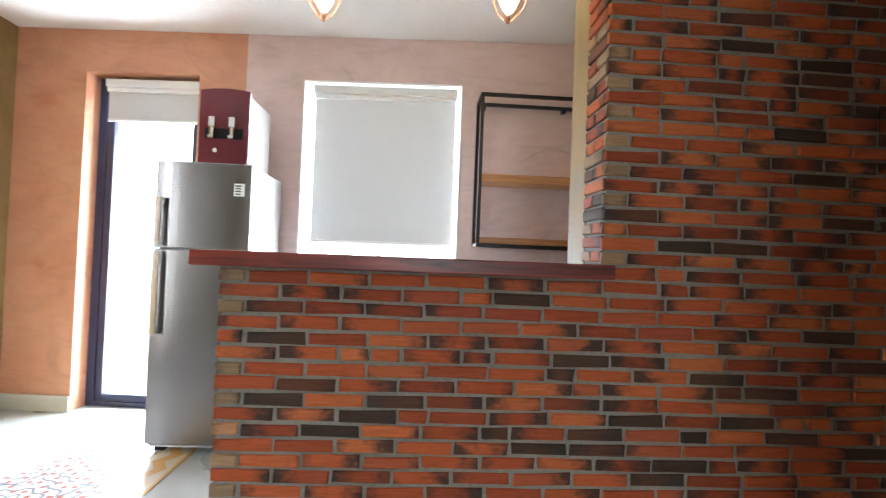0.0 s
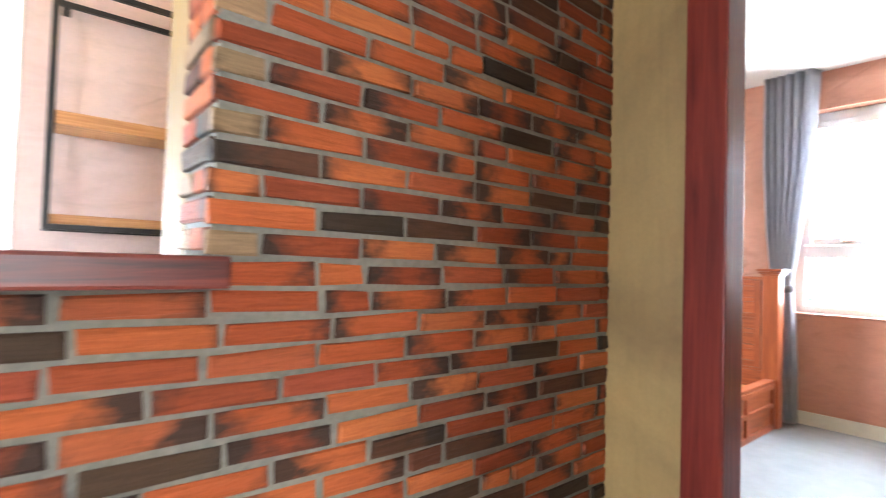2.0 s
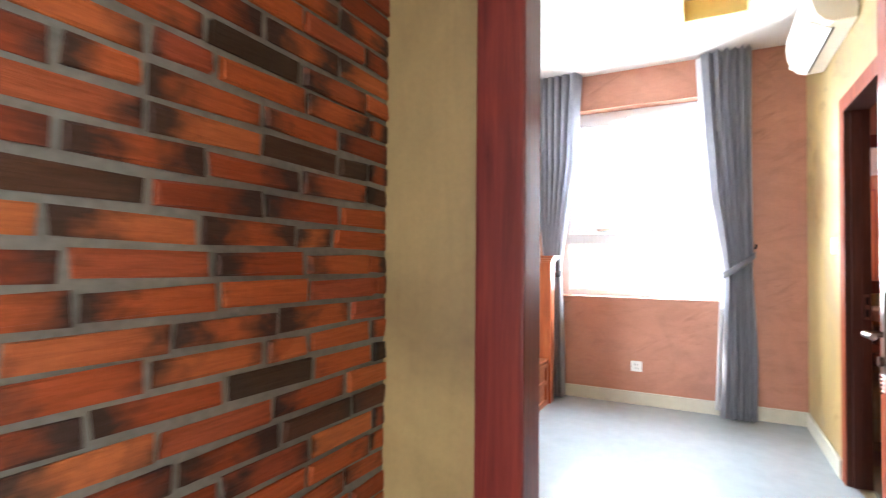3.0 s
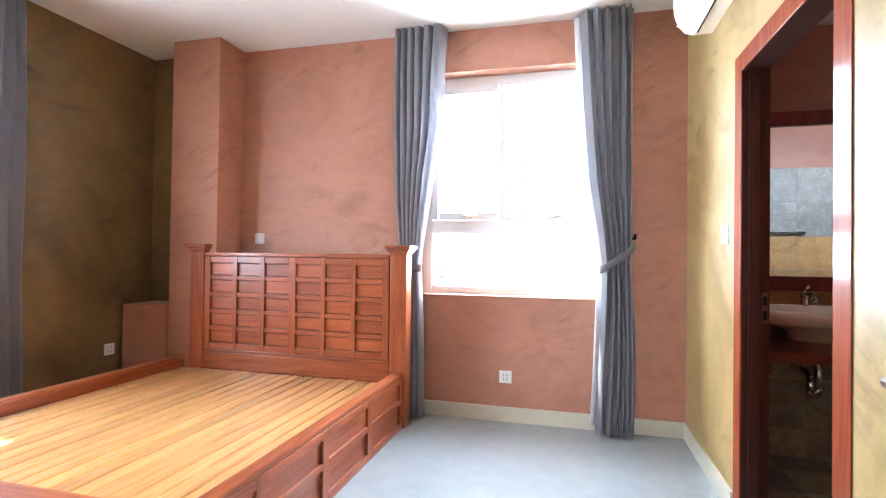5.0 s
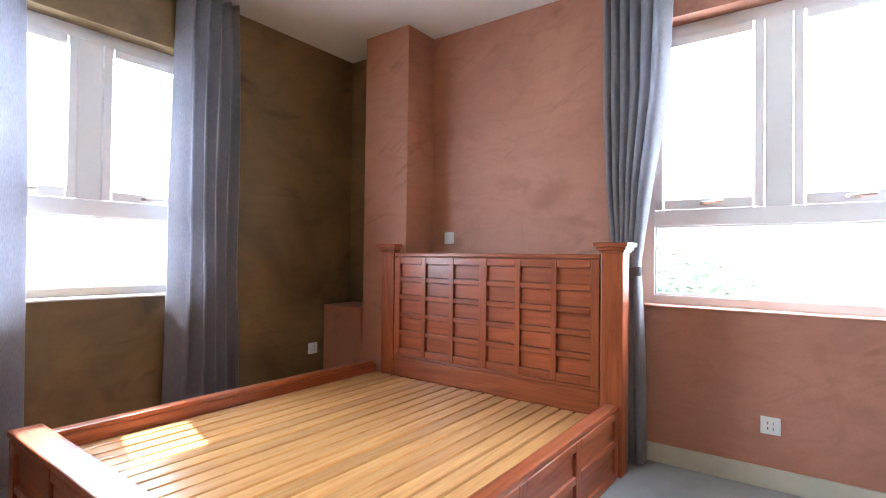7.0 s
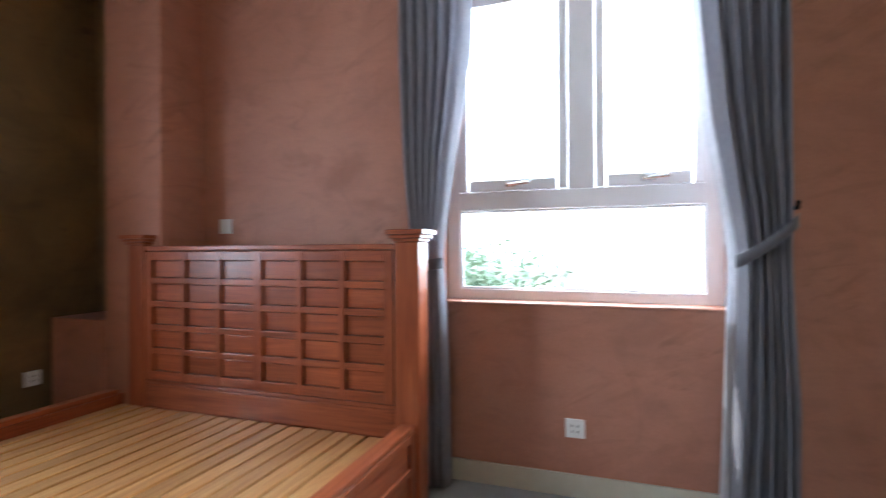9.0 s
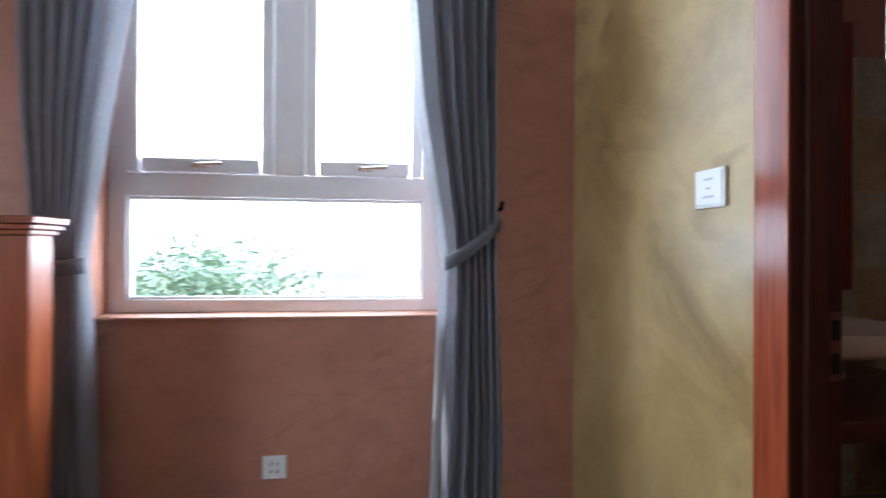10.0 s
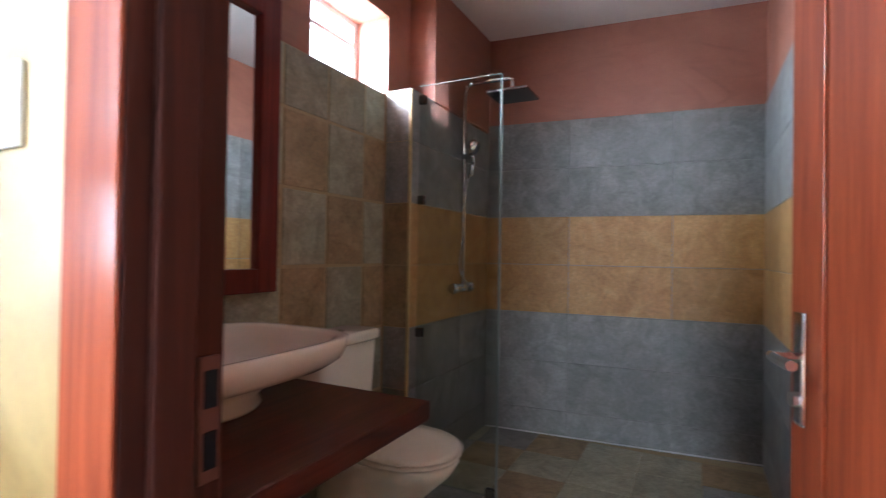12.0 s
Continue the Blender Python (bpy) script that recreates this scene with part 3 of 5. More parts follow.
# ---- windows and doors ----
def bedroom_window(name, m, w, h, label):
    """A white window, u along the width, v outward: two tilting sashes over one fixed pane. Local origin: lower corner, at the wall's face."""
    o = thing(name, label, "window", m=m)
    o["kind"] = "structure"
    f = B()
    v0, v1 = 0.125, 0.185
    t, m0, m1 = 0.072, 0.632, 0.756
    box(f, 0, t, v0, v1, 0, h, 0.004)
    box(f, w - t, w, v0, v1, 0, h, 0.004)
    box(f, t, w - t, v0, v1, 0, 0.052, 0.004)
    box(f, t, w - t, v0, v1, h - t, h, 0.004)
    box(f, t, w - t, v0 - 0.004, v1, 0.462, 0.556, 0.006)
    box(f, m0, m1, v0 - 0.004, v1, 0.556, h - t, 0.006)
    part("window_frame", f, WHITE_FRAME, o)
    bead = B()
    for x0, x1, z0, z1 in ((t, t + 0.012, 0.052, 0.462), (w - t - 0.012, w - t, 0.052, 0.462), (t + 0.012, w - t - 0.012, 0.052, 0.064), (t + 0.012, w - t - 0.012, 0.450, 0.462)):
        box(bead, x0, x1, v0 + 0.012, 0.149, z0, z1, 0.003)
    part("glazing_bead", bead, WHITE_FRAME, o)
    s = B()
    box(s, -0.01, w + 0.01, -0.012, 0.124, -0.014, -0.001, 0.004)
    part("window_sill", s, WHITE_FRAME if "ochre" in label else TERRACOTTA, o, "plastered window sill")
    g = part("pane", box(B(), t, w - t, 0.15, 0.156, 0.052, 0.462), GLASS, o, "clear fixed lower pane")
    g.visible_shadow = False
    for u0, u1 in ((t, m0), (m1, w - t)):
        a, b = 0.556, h - t
        q = B()
        sa = sb = 0.052
        st = 0.062
        for x0, x1, z0, z1 in ((u0, u0 + sa, a, b), (u1 - sb, u1, a, b), (u0 + sa, u1 - sb, a, a + st), (u0 + sa, u1 - sb, b - st, b)):
            box(q, x0 + 0.004, x1 - 0.004, v0 - 0.018, v1 - 0.005, z0 + 0.003, z1 - 0.003, 0.006)
        sash = part("sash", q, WHITE_FRAME, o)
        p = part("pane", box(B(), u0 + sa, u1 - sb, 0.118, 0.124, a + st, b - st), GLASS, sash)
        p.visible_shadow = False
        hd = B()
        c = (u0 + u1) / 2
        box(hd, c - 0.03, c + 0.03, v0 - 0.032, v0 - 0.017, a + 0.020, a + 0.042, 0.004)
        rod(hd, (c - 0.01, v0 - 0.034, a + 0.031), (c + 0.09, v0 - 0.052, a + 0.036), 0.008)
        part("handle", hd, CHROME, sash, "small silver window handle")
    return o


bedroom_window("window_1", Matrix.Translation((5.218, 2.085, 0.895)) @ pose(0, 0, 0, 0, 0, -90), 1.31, 1.65, "white framed bedroom window in the terracotta wall")
bedroom_window("window_2", Matrix.Translation((2.565, 4.505, 0.905)), 1.31, 1.55, "white framed bedroom window in the ochre wall")

# small bathroom window
o = thing("window_3", "small white framed window high in bathroom wall", "window")
o["kind"] = "structure"
f = B()
for y0, y1, z0, z1 in ((-1.645, -1.61, 1.958, 2.366), (-1.10, -1.068, 1.958, 2.366), (-1.61, -1.10, 1.958, 1.99), (-1.61, -1.10, 2.335, 2.366), (-1.61, -1.10, 2.225, 2.25)):
    box(f, 5.28, 5.33, y0, y1, z0, z1, 0.004)
part("window_frame", f, WHITE_FRAME, o)
p = part("pane", box(B(), 5.302, 5.308, -1.61, -1.10, 1.99, 2.225), GLASS, o)
p.visible_shadow = False
p = part("pane", box(B(), 5.302, 5.308, -1.61, -1.10, 2.25, 2.335), GLASS, o)
p.visible_shadow = False

# kitchen window with roller blind
o = thing("window_4", "white framed kitchen window behind a lowered blind", "window", m=KM)
o["kind"] = "structure"
f = B()
for u0, u1, z0, z1 in ((-1.16, -1.115, 1.035, 2.477), (-0.048, -0.003, 1.035, 2.477), (-1.115, -0.048, 1.035, 1.09), (-1.115, -0.048, 2.432, 2.477), (-0.60, -0.56, 1.09, 2.432)):
    box(f, u0, u1, 0.14, 0.20, z0, z1, 0.004)
part("window_frame", f, WHITE_FRAME, o)
li = B()
for u0, u1, z0, z1 in ((-1.161, -1.150, 1.032, 2.478), (-0.013, -0.002, 1.032, 2.478), (-1.150, -0.013, 2.467, 2.478), (-1.150, -0.013, 1.032, 1.043)):
    box(li, u0, u1, -0.006, 0.138, z0, z1)
part("reveal_lining", li, WHITE_PLASTIC, o, "white painted reveal lining")
for u0, u1 in ((-1.115, -0.60), (-0.56, -0.048)):
    p = part("pane", box(B(), u0, u1, 0.168, 0.174, 1.09, 2.432), GLASS, o)
    p.visible_shadow = False


def roller_blind(name, u0, u1, v, z0, z1, label):
    o = thing(name, label, "blind", "roller blinds", m=KM)
    part("cassette", box(B(), u0 - 0.012, u1 + 0.012, v - 0.035, v + 0.035, z1 - 0.012, z1 + 0.05, 0.012), WHITE_PLASTIC, o)
    part("second_rail", box(B(), u0 - 0.006, u1 + 0.006, v - 0.022, v + 0.01, z1 - 0.045, z1 - 0.013, 0.006), WHITE_PLASTIC, o)
    part("cloth", box(B(), u0, u1, v - 0.001, v + 0.001, z0 + 0.012, z1 - 0.02), BLIND, o)
    part("hem_bar", box(B(), u0, u1, v - 0.008, v + 0.008, z0, z0 + 0.022, 0.006), WHITE_PLASTIC, o)
    return o


roller_blind("roller_blind", -1.085, -0.045, 0.05, 1.30, 2.405, "light grey roller blind drawn down over kitchen window")
roller_blind("roller_blind", -2.66, -1.95, 0.10, 2.15, 2.415, "pale roller blind rolled up over glass door")

# kitchen glass door
o = thing("door_1", "dark blue metal framed glass kitchen door", "door", m=KM)
o["kind"] = "structure"
f = B()
for u0, u1, z0, z1 in ((-2.763, -2.70, 0.0, 2.488), (-1.99, -1.932, 0.0, 2.488), (-2.70, -1.99, 2.42, 2.488), (-2.70, -1.99, 0.0, 0.035)):
    box(f, u0, u1, 0.15, 0.22, z0, z1, 0.004)
part("door_frame", f, NAVY_FRAME, o)
lf = B()
for u0, u1, z0, z1 in ((-2.698, -2.645, 0.037, 2.418), (-2.045, -1.992, 0.037, 2.418), (-2.645, -2.045, 2.36, 2.418), (-2.645, -2.045, 0.037, 0.09)):
    box(lf, u0, u1, 0.16, 0.205, z0, z1, 0.006)
leaf = part("door_leaf", lf, NAVY_FRAME, o)
p = part("pane", box(B(), -2.645, -2.045, 0.18, 0.186, 0.09, 2.36), GLASS, leaf)
p.visible_shadow = False


def lever_handle(parent, m, metal, plate_h=0.20, thumb=True):
    """A lever on a long plate; local x toward the free edge, y out of the leaf, origin at the lever's axis."""
    h = part("handle_plate", box(B(), -0.02, 0.02, 0.0, 0.010, -0.12, plate_h - 0.12, 0.005, m), metal, parent, "long metal handle plate")
    lv = B()
    tube(lv, [m @ Vector(q) for q in ((0, 0.008, 0), (0, 0.05, 0), (-0.03, 0.056, 0.002), (-0.115, 0.058, 0.004))], 0.009)
    part("lever", lv, metal, h)
    if thumb:
        ks = B()
        rod(ks, m @ Vector((0, 0.009, -0.075)), m @ Vector((0, 0.02, -0.075)), 0.014)
        part("lock_knob", ks, metal, h)
    return h


def panel_leaf(name, label, m, w, h):
    """A wooden leaf hinged at the local origin, along +x; y is its thickness. Upright stiles beside one tall flat field, with grooves between."""
    o = thing(name, label, "door", m=m)
    t = 0.042
    lf = part("door_leaf", box(B(), 0.003, w - 0.003, 0.007, t - 0.007, 0.010, h - 0.003), RED_WOOD, o)
    for x0, x1 in ((0, 0.128), (w - 0.128, w)):
        part("stile", box(B(), x0, x1, 0, t, 0.008, h, 0.0012), DOOR_WOOD, lf)
    for z0, z1 in ((0.008, 0.17), (h - 0.13, h)):
        part("rail", box(B(), 0.1285, w - 0.1285, 0, t, z0, z1, 0.004), DOOR_WOOD, lf)
    part("field", box(B(), 0.141, w - 0.141, 0.001, t - 0.001, 0.183, h - 0.143, 0.002), DOOR_WOOD, lf)
    return o, lf, t


# entrance frame and leaf
o = thing("door_2", "red-brown varnished wooden frame of bedroom entrance", "door frame")
o["kind"] = "structure"
for nm, (y0, y1, z0, z1) in {"jamb": (1.194, 1.29, 0, 2.16), "jamb ": (0.285, 0.385, 0, 2.16), "head": (0.385, 1.194, 2.06, 2.16)}.items():
    bm = B()
    box(bm, 1.558, 1.60, y0, y1, z0, z1, 0.005)
    part(nm.strip(), bm, RED_WOOD, o)
    bm = B()
    if nm == "jamb":
        box(bm, 1.601, 1.705, 1.208, 1.245, 0, 2.10, 0.004)
    elif nm == "head":
        box(bm, 1.601, 1.705, 0.36, 1.207, 2.062, 2.10, 0.004)
    else:
        box(bm, 1.601, 1.705, 0.305, 0.360, 0, 2.10, 0.004)
    part("lining", bm, RED_WOOD, o)
o, lf, t = panel_leaf("entrance_door", "orange-brown varnished wooden panel door standing open", pose(1.715, 0.405, 0, 0, 0, 0.8), 0.86, 2.045)
lever_handle(lf, Matrix.Translation((0.80, t, 1.0)), DARK_BRONZE, 0.24)
lever_handle(lf, Matrix.Translation((0.80, 0, 1.0)) @ Matrix.Diagonal((1, -1, 1, 1)), DARK_BRONZE, 0.24)
bm = B()
for k in range(5):
    box(bm, 0.785, 0.815, t, t + 0.014, 0.835 + 0.011 * k, 0.842 + 0.011 * k)
part("keypad", bm, CHROME, lf, "small ribbed lock cover")

# bathroom frame and leaf
o = thing("door_3", "red-brown varnished wooden frame of bathroom doorway", "door frame")
o["kind"] = "structure"
part("casing", box(B(), 4.118, 4.209, 0.2315, 0.236, 0, 2.113, 0.004), DOOR_WOOD, o)
part("casing", box(B(), 3.203, 3.302, 0.2315, 0.236, 0, 2.113, 0.004), DOOR_WOOD, o)
part("casing", box(B(), 3.302, 4.118, 0.2315, 0.236, 2.03, 2.113, 0.004), DOOR_WOOD, o)
# jambs, head and stop carry their shade in the wood colour
jam = part("jamb", box(B(), 4.118, 4.149, 0.118, 0.231, 0, 2.07, 0.003), JAMB_WOOD_SHADED, o, "wooden jamb, its shade put into the colour")
part("jamb", box(B(), 3.271, 3.302, 0.118, 0.231, 0, 2.07, 0.003), JAMB_WOOD_SHADED, o, "wooden jamb, its shade put into the colour")
part("head", box(B(), 3.302, 4.118, 0.118, 0.231, 2.03, 2.07, 0.003), JAMB_WOOD_SHADED, o)
part("stop", box(B(), 4.106, 4.1175, 0.160, 0.205, 0, 2.03, 0.003), JAMB_WOOD_SHADED, o)
sp = part("strike_plate", box(B(), 4.112, 4.1175, 0.126, 0.152, 0.90, 1.035, 0.002), STRIKE_METAL, jam, "steel strike plate with two openings")
part("strike_hole", box(B(), 4.1105, 4.113, 0.131, 0.147, 0.98, 1.02), DARK_SLOT, sp)
part("strike_hole", box(B(), 4.1105, 4.113, 0.131, 0.147, 0.915, 0.955), DARK_SLOT, sp)
o, lf, t = panel_leaf("bathroom_door", "orange-brown wooden panel door opened into the bathroom", pose(3.305, 0.125, 0, 0, 0, -79), 0.775, 2.02)
lever_handle(lf, Matrix.Translation((0.72, t, 0.975)), CHROME, 0.20)

# ---- living room and kitchen things ----
o = tagged(new("bar_counter", None), "dark red wooden slab on the low brick wall", "counter")
part("front_edge", box(B(), -0.657, 0.549, 1.425, 1.4965, 1.170, 1.214, 0.005), COUNTER_WOOD, o, "live-grained front board")
part("slab", box(B(), -0.657, 0.5325, 1.497, 1.90, 1.171, 1.2135, 0.003), COUNTER_WOOD, o)

FM = Matrix.Translation((-1.288, 3.03, 0)) @ pose(0, 0, 0, 0, 0, -1.0)
o = thing("refrigerator", "stainless steel two-door refrigerator, slightly scratched", "refrigerator", m=FM)
part("body", box(B(), -0.272, 0.272, 0.06, 0.66, 0.03, 1.722, 0.008), SILVER_PAINT, o, "pale grey painted side panels")
for x in (-0.22, 0.22):
    part("foot", box(B(), x - 0.03, x + 0.03, 0.08, 0.14, 0, 0.03, 0.004), DARK_SLOT, o)
part("plinth", box(B(), -0.26, 0.26, 0.075, 0.10, 0.031, 0.062), DARK_SLOT, o)
for nm, z0, z1 in (("freezer_door", 1.215, 1.727), ("fridge_door", 0.065, 1.205)):
    rings = []
    n = 12
    for z in (z0, z0 + 0.006, z1 - 0.006, z1):
        i = 0.006 if z in (z0, z1) else 0.0
        ring = [(-0.275 + i, 0.055, z)]
        for k in range(n + 1):
            u = -1 + 2 * k / n
            ring.append((u * (0.275 - i), 0.012 * abs(u) ** 4 + i * 0.5, z))
        ring.append((0.275 - i, 0.055, z))
        rings.append(ring)
    bm = loft(B(), rings)
    d = part(nm, bm, STEEL, o)
    hz0, hz1 = (z0 + 0.01, z0 + 0.30) if nm == "freezer_door" else (z1 - 0.50, z1 - 0.01)
    hb = B()
    box(hb, -0.256, -0.218, -0.036, -0.026, hz0, hz1, 0.004)
    for z in (hz0 + 0.03, hz1 - 0.03):
        box(hb, -0.250, -0.224, -0.027, 0.014, z - 0.022, z + 0.022, 0.003)
    part("handle", hb, CHROME, d, "long flat polished bar handle")
st = part("sticker", box(B(), 0.180, 0.240, -0.0015, 0.012, 1.535, 1.610), WHITE_PLASTIC, o, "small white printed sticker")
bm = B()
for k in range(4):
    box(bm, 0.187, 0.220 + 0.004 * (k % 2), -0.0025, -0.0016, 1.543 + 0.016 * k, 1.552 + 0.016 * k)
part("print", bm, STEEL, st)

DM = Matrix.Translation((-1.222, 3.13, 1.7225)) @ pose(0, 0, 0, 0, 0, -1.0)
o = thing("water_dispenser", "maroon fronted tabletop water dispenser on the refrigerator", "water dispenser", m=DM)
part("housing", box(B(), -0.145, 0.145, 0.022, 0.44, 0.0, 0.45, 0.01), WHITE_PLASTIC, o, "white plastic housing")
ring0, ring1 = [], []
for k in range(9):
    u = -1 + k / 4
    ring0.append((u * 0.15, 0.0, 0.468 + 0.014 * (1 - u * u)))
ring0 = [(-0.15, 0, 0)] + ring0 + [(0.15, 0, 0)]
ring1 = [(x, 0.022, z) for x, _, z in ring0]
fp = part("front_panel", loft(B(), [ring0, ring1]), MAROON, o, "glossy maroon arched front")
part("tap_recess", box(B(), -0.115, 0.115, -0.003, 0.001, 0.17, 0.235, 0.001), DARK_SLOT, fp)
for x in (-0.065, 0.055):
    tb = B()
    box(tb, x - 0.02, x + 0.02, -0.035, 0.0, 0.235, 0.30, 0.006)
    rod(tb, (x, -0.02, 0.185), (x, -0.02, 0.236), 0.017)
    box(tb, x - 0.016, x + 0.016, -0.045, -0.008, 0.165, 0.185, 0.004)
    part("tap", tb, CHROME, fp, "silver push tap")
rod_b = B()
rod(rod_b, (-0.05, -0.004, 0.10), (-0.05, 0.0, 0.10), 0.013)
part("badge", rod_b, WHITE_PLASTIC, fp)
part("drip_tray", box(B(), -0.148, 0.148, -0.004, 0.0, 0.01, 0.05, 0.001), MAROON, fp)

o = thing("wall_shelf", "black metal box frame shelf with wooden boards", "shelf")
bm = B()
r = 0.011
sx0, sx1, sy0, sy1, sz0, sz1 = 0.385, 1.36, 3.29, 3.512, 1.315, 2.318
for x in (sx0, sx1):
    for y in (sy0, sy1):
        box(bm, x - r, x + r, y - r, y + r, sz0 - r, sz1 + r)
for z in (sz0, sz1):
    for y in (sy0, sy1):
        box(bm, sx0 + r, sx1 - r, y - r, y + r, z - r, z + r)
    for x in (sx0, sx1):
        box(bm, x - r, x + r, sy0 + r, sy1 - r, z - r, z + r)
part("frame", bm, BLACK_METAL, o)
part("board", box(B(), sx0 + r, sx1 - r, sy0 - 0.004, sy1, 1.735, 1.79, 0.003), SHELF_WOOD, o)
part("board", box(B(), sx0 + r, sx1 - r, sy0 + 0.011, sy1, 1.328, 1.368, 0.003), SHELF_WOOD, o)
for x in (sx0 + 0.04, 1.0):
    part("bracket", box(B(), x - 0.015, x + 0.015, 3.50, 3.56 + 0.02, sz1 - 0.03, sz1 + 0.008), BLACK_METAL, o)


def pendant_lamp(x, y, z, s):
    o = thing("pendant_lamp", "warm glowing bulb in a copper wire cage pendant", "lamp", "pendants over the counter", Matrix.Translation((x, y, z)))
    n = 8
    top = KITCHEN_Z - z
    for k in range(n):
        a = 2 * math.pi * k / n
        pts = []
        for q in range(9):
            t = q / 8
            r = 0.078 * s * math.sin(math.pi * (0.06 + 0.80 * t)) ** 0.8
            pts.append((r * math.cos(a), r * math.sin(a), s * (-0.085 + 0.19 * t)))
        part("cage_wire", tube(B(), pts, 0.0018, 5), COPPER, o)
    part("cage_tip", rod(B(), (0, 0, -0.10 * s), (0, 0, -0.075 * s), 0.010), COPPER, o)
    part("socket", rod(B(), (0, 0, 0.085 * s), (0, 0, 0.155 * s), 0.022, 16), COPPER, o)
    part("cord", rod(B(), (0, 0, 0.155 * s), (0, 0, top - 0.02), 0.003, 8), BLACK_METAL, o)
    part("canopy", rod(B(), (0, 0, top - 0.025), (0, 0, top), 0.045, 20), COPPER, o)
    bm = B()
    rings = []
    for q in range(9):
        t = q / 8
        r = 0.043 * s * math.sin(math.pi * (0.04 + 0.80 * t)) ** 0.7 + 0.004
        rings.append([(r * math.cos(2 * math.pi * k / 16), r * math.sin(2 * math.pi * k / 16), s * (-0.055 + 0.145 * t)) for k in range(16)])
    part("bulb", loft(bm, rings), BULB, o, "glowing warm bulb", True)
    return o


pendant_lamp(-0.489, 2.30, 2.375, 0.97)
pendant_lamp(0.361, 2.30, 2.43, 1.06)

# ---- bedroom things ----
BY0, BY1, HX = 2.09, 3.93, 4.86
o = thing("bed", "orange-brown varnished wooden double bed without mattress", "bed")
for y in (2.035, 3.665):
    pb = B()
    box(pb, HX, HX + 0.11, y + 0.02, y + 0.14, 0, 1.19, 0.006)
    post = part("post", pb, BED_WOOD_Z, o)
    cp = B()
    for k, (g, z0, z1) in enumerate(((0.008, 1.19, 1.205), (0.02, 1.206, 1.222), (0.032, 1.223, 1.245))):
        box(cp, HX - g, HX + 0.11 + g, y + 0.02 - g, y + 0.14 + g, z0, z1, 0.004)
    part("cap", cp, BED_WOOD, post, "stepped wooden post cap")
hy0, hy1 = 2.177, 3.683
hb = B()
box(hb, HX + 0.036, HX + 0.075, hy0, hy1, 0.12, 1.155, 0.003)
head = part("headboard", hb, BED_WOOD, o)
part("top_rail", box(B(), HX + 0.005, HX + 0.10, hy0, hy1, 1.156, 1.182, 0.006), BED_WOOD, head, "dark moulded top rail")
part("bottom_rail", box(B(), HX + 0.008, HX + 0.035, hy0, hy1, 0.30, 0.43, 0.008), BED_WOOD, head)
part("ledge_moulding", box(B(), HX + 0.002, HX + 0.034, hy0, hy1, 0.432, 0.452, 0.006), BED_WOOD, head)
nc, nr = 6, 5
gy0, gy1, gz0, gz1 = hy0 + 0.006, hy1 - 0.006, 0.454, 1.152
edge, stile_w, mid_w, bar_w = 0.048, 0.034, 0.056, 0.033
span = (gy1 - gy0 - 2 * edge - 4 * stile_w - mid_w) / nc
rise = (gz1 - gz0 - 2 * edge - 4 * bar_w) / nr
y, fields = gy0, []
for k in range(nc + 1):
    w = edge if k in (0, nc) else (mid_w if k == nc // 2 else stile_w)
    part("stile", box(B(), HX + 0.002, HX + 0.036, y, y + w, gz0, gz1, 0.002), BED_WOOD_Z, head)
    y += w
    if k < nc:
        fields.append((y, y + span))
        y += span
for a, b in fields:
    z = gz0
    for j in range(nr + 1):
        w = edge if j in (0, nr) else bar_w
        part("cross_bar", box(B(), HX + 0.0035, HX + 0.036, a + 0.0004, b - 0.0004, z, z + w, 0.005), BED_WOOD, head)
        z += w
        if j < nr:
            part("field_panel", box(B(), HX + 0.020, HX + 0.0355, a + 0.003, b - 0.003, z + 0.003, z + rise - 0.004, 0.003), BED_WOOD, head)
            z += rise
FX0, FX1 = 2.79, 2.885


def rail(name, y0, y1, out):
    """A side rail with a flat cap and two rows of framed fields on its outer face."""
    r = part(name, box(B(), FX1, HX + 0.03, y0, y1, 0.03, 0.352, 0.003), BED_WOOD_X, o)
    part("cap_board", box(B(), FX1, HX, y0 - (0.012 if out < 0 else 0.0), y1 + (0.0 if out < 0 else 0.012), 0.353, 0.379, 0.007), BED_WOOD_X, r)
    yo, d = (y0, -0.016) if out < 0 else (y1, 0.016)
    xs = [HX - 0.02, 4.305, 3.778, 3.266, FX1 + 0.02]
    for x in xs:
        part("divider", box(B(), x - 0.03, x + 0.03, yo, yo + d, 0.0, 0.351, 0.004), BED_WOOD_Z, r)
    for z0, z1 in ((0.0, 0.045), (0.172, 0.205), (0.312, 0.351)):
        for a, b in zip(xs, xs[1:]):
            part("field_bar", box(B(), b + 0.0305, a - 0.0305, yo, yo + d, z0, z1, 0.004), BED_WOOD_X, r)
    return r


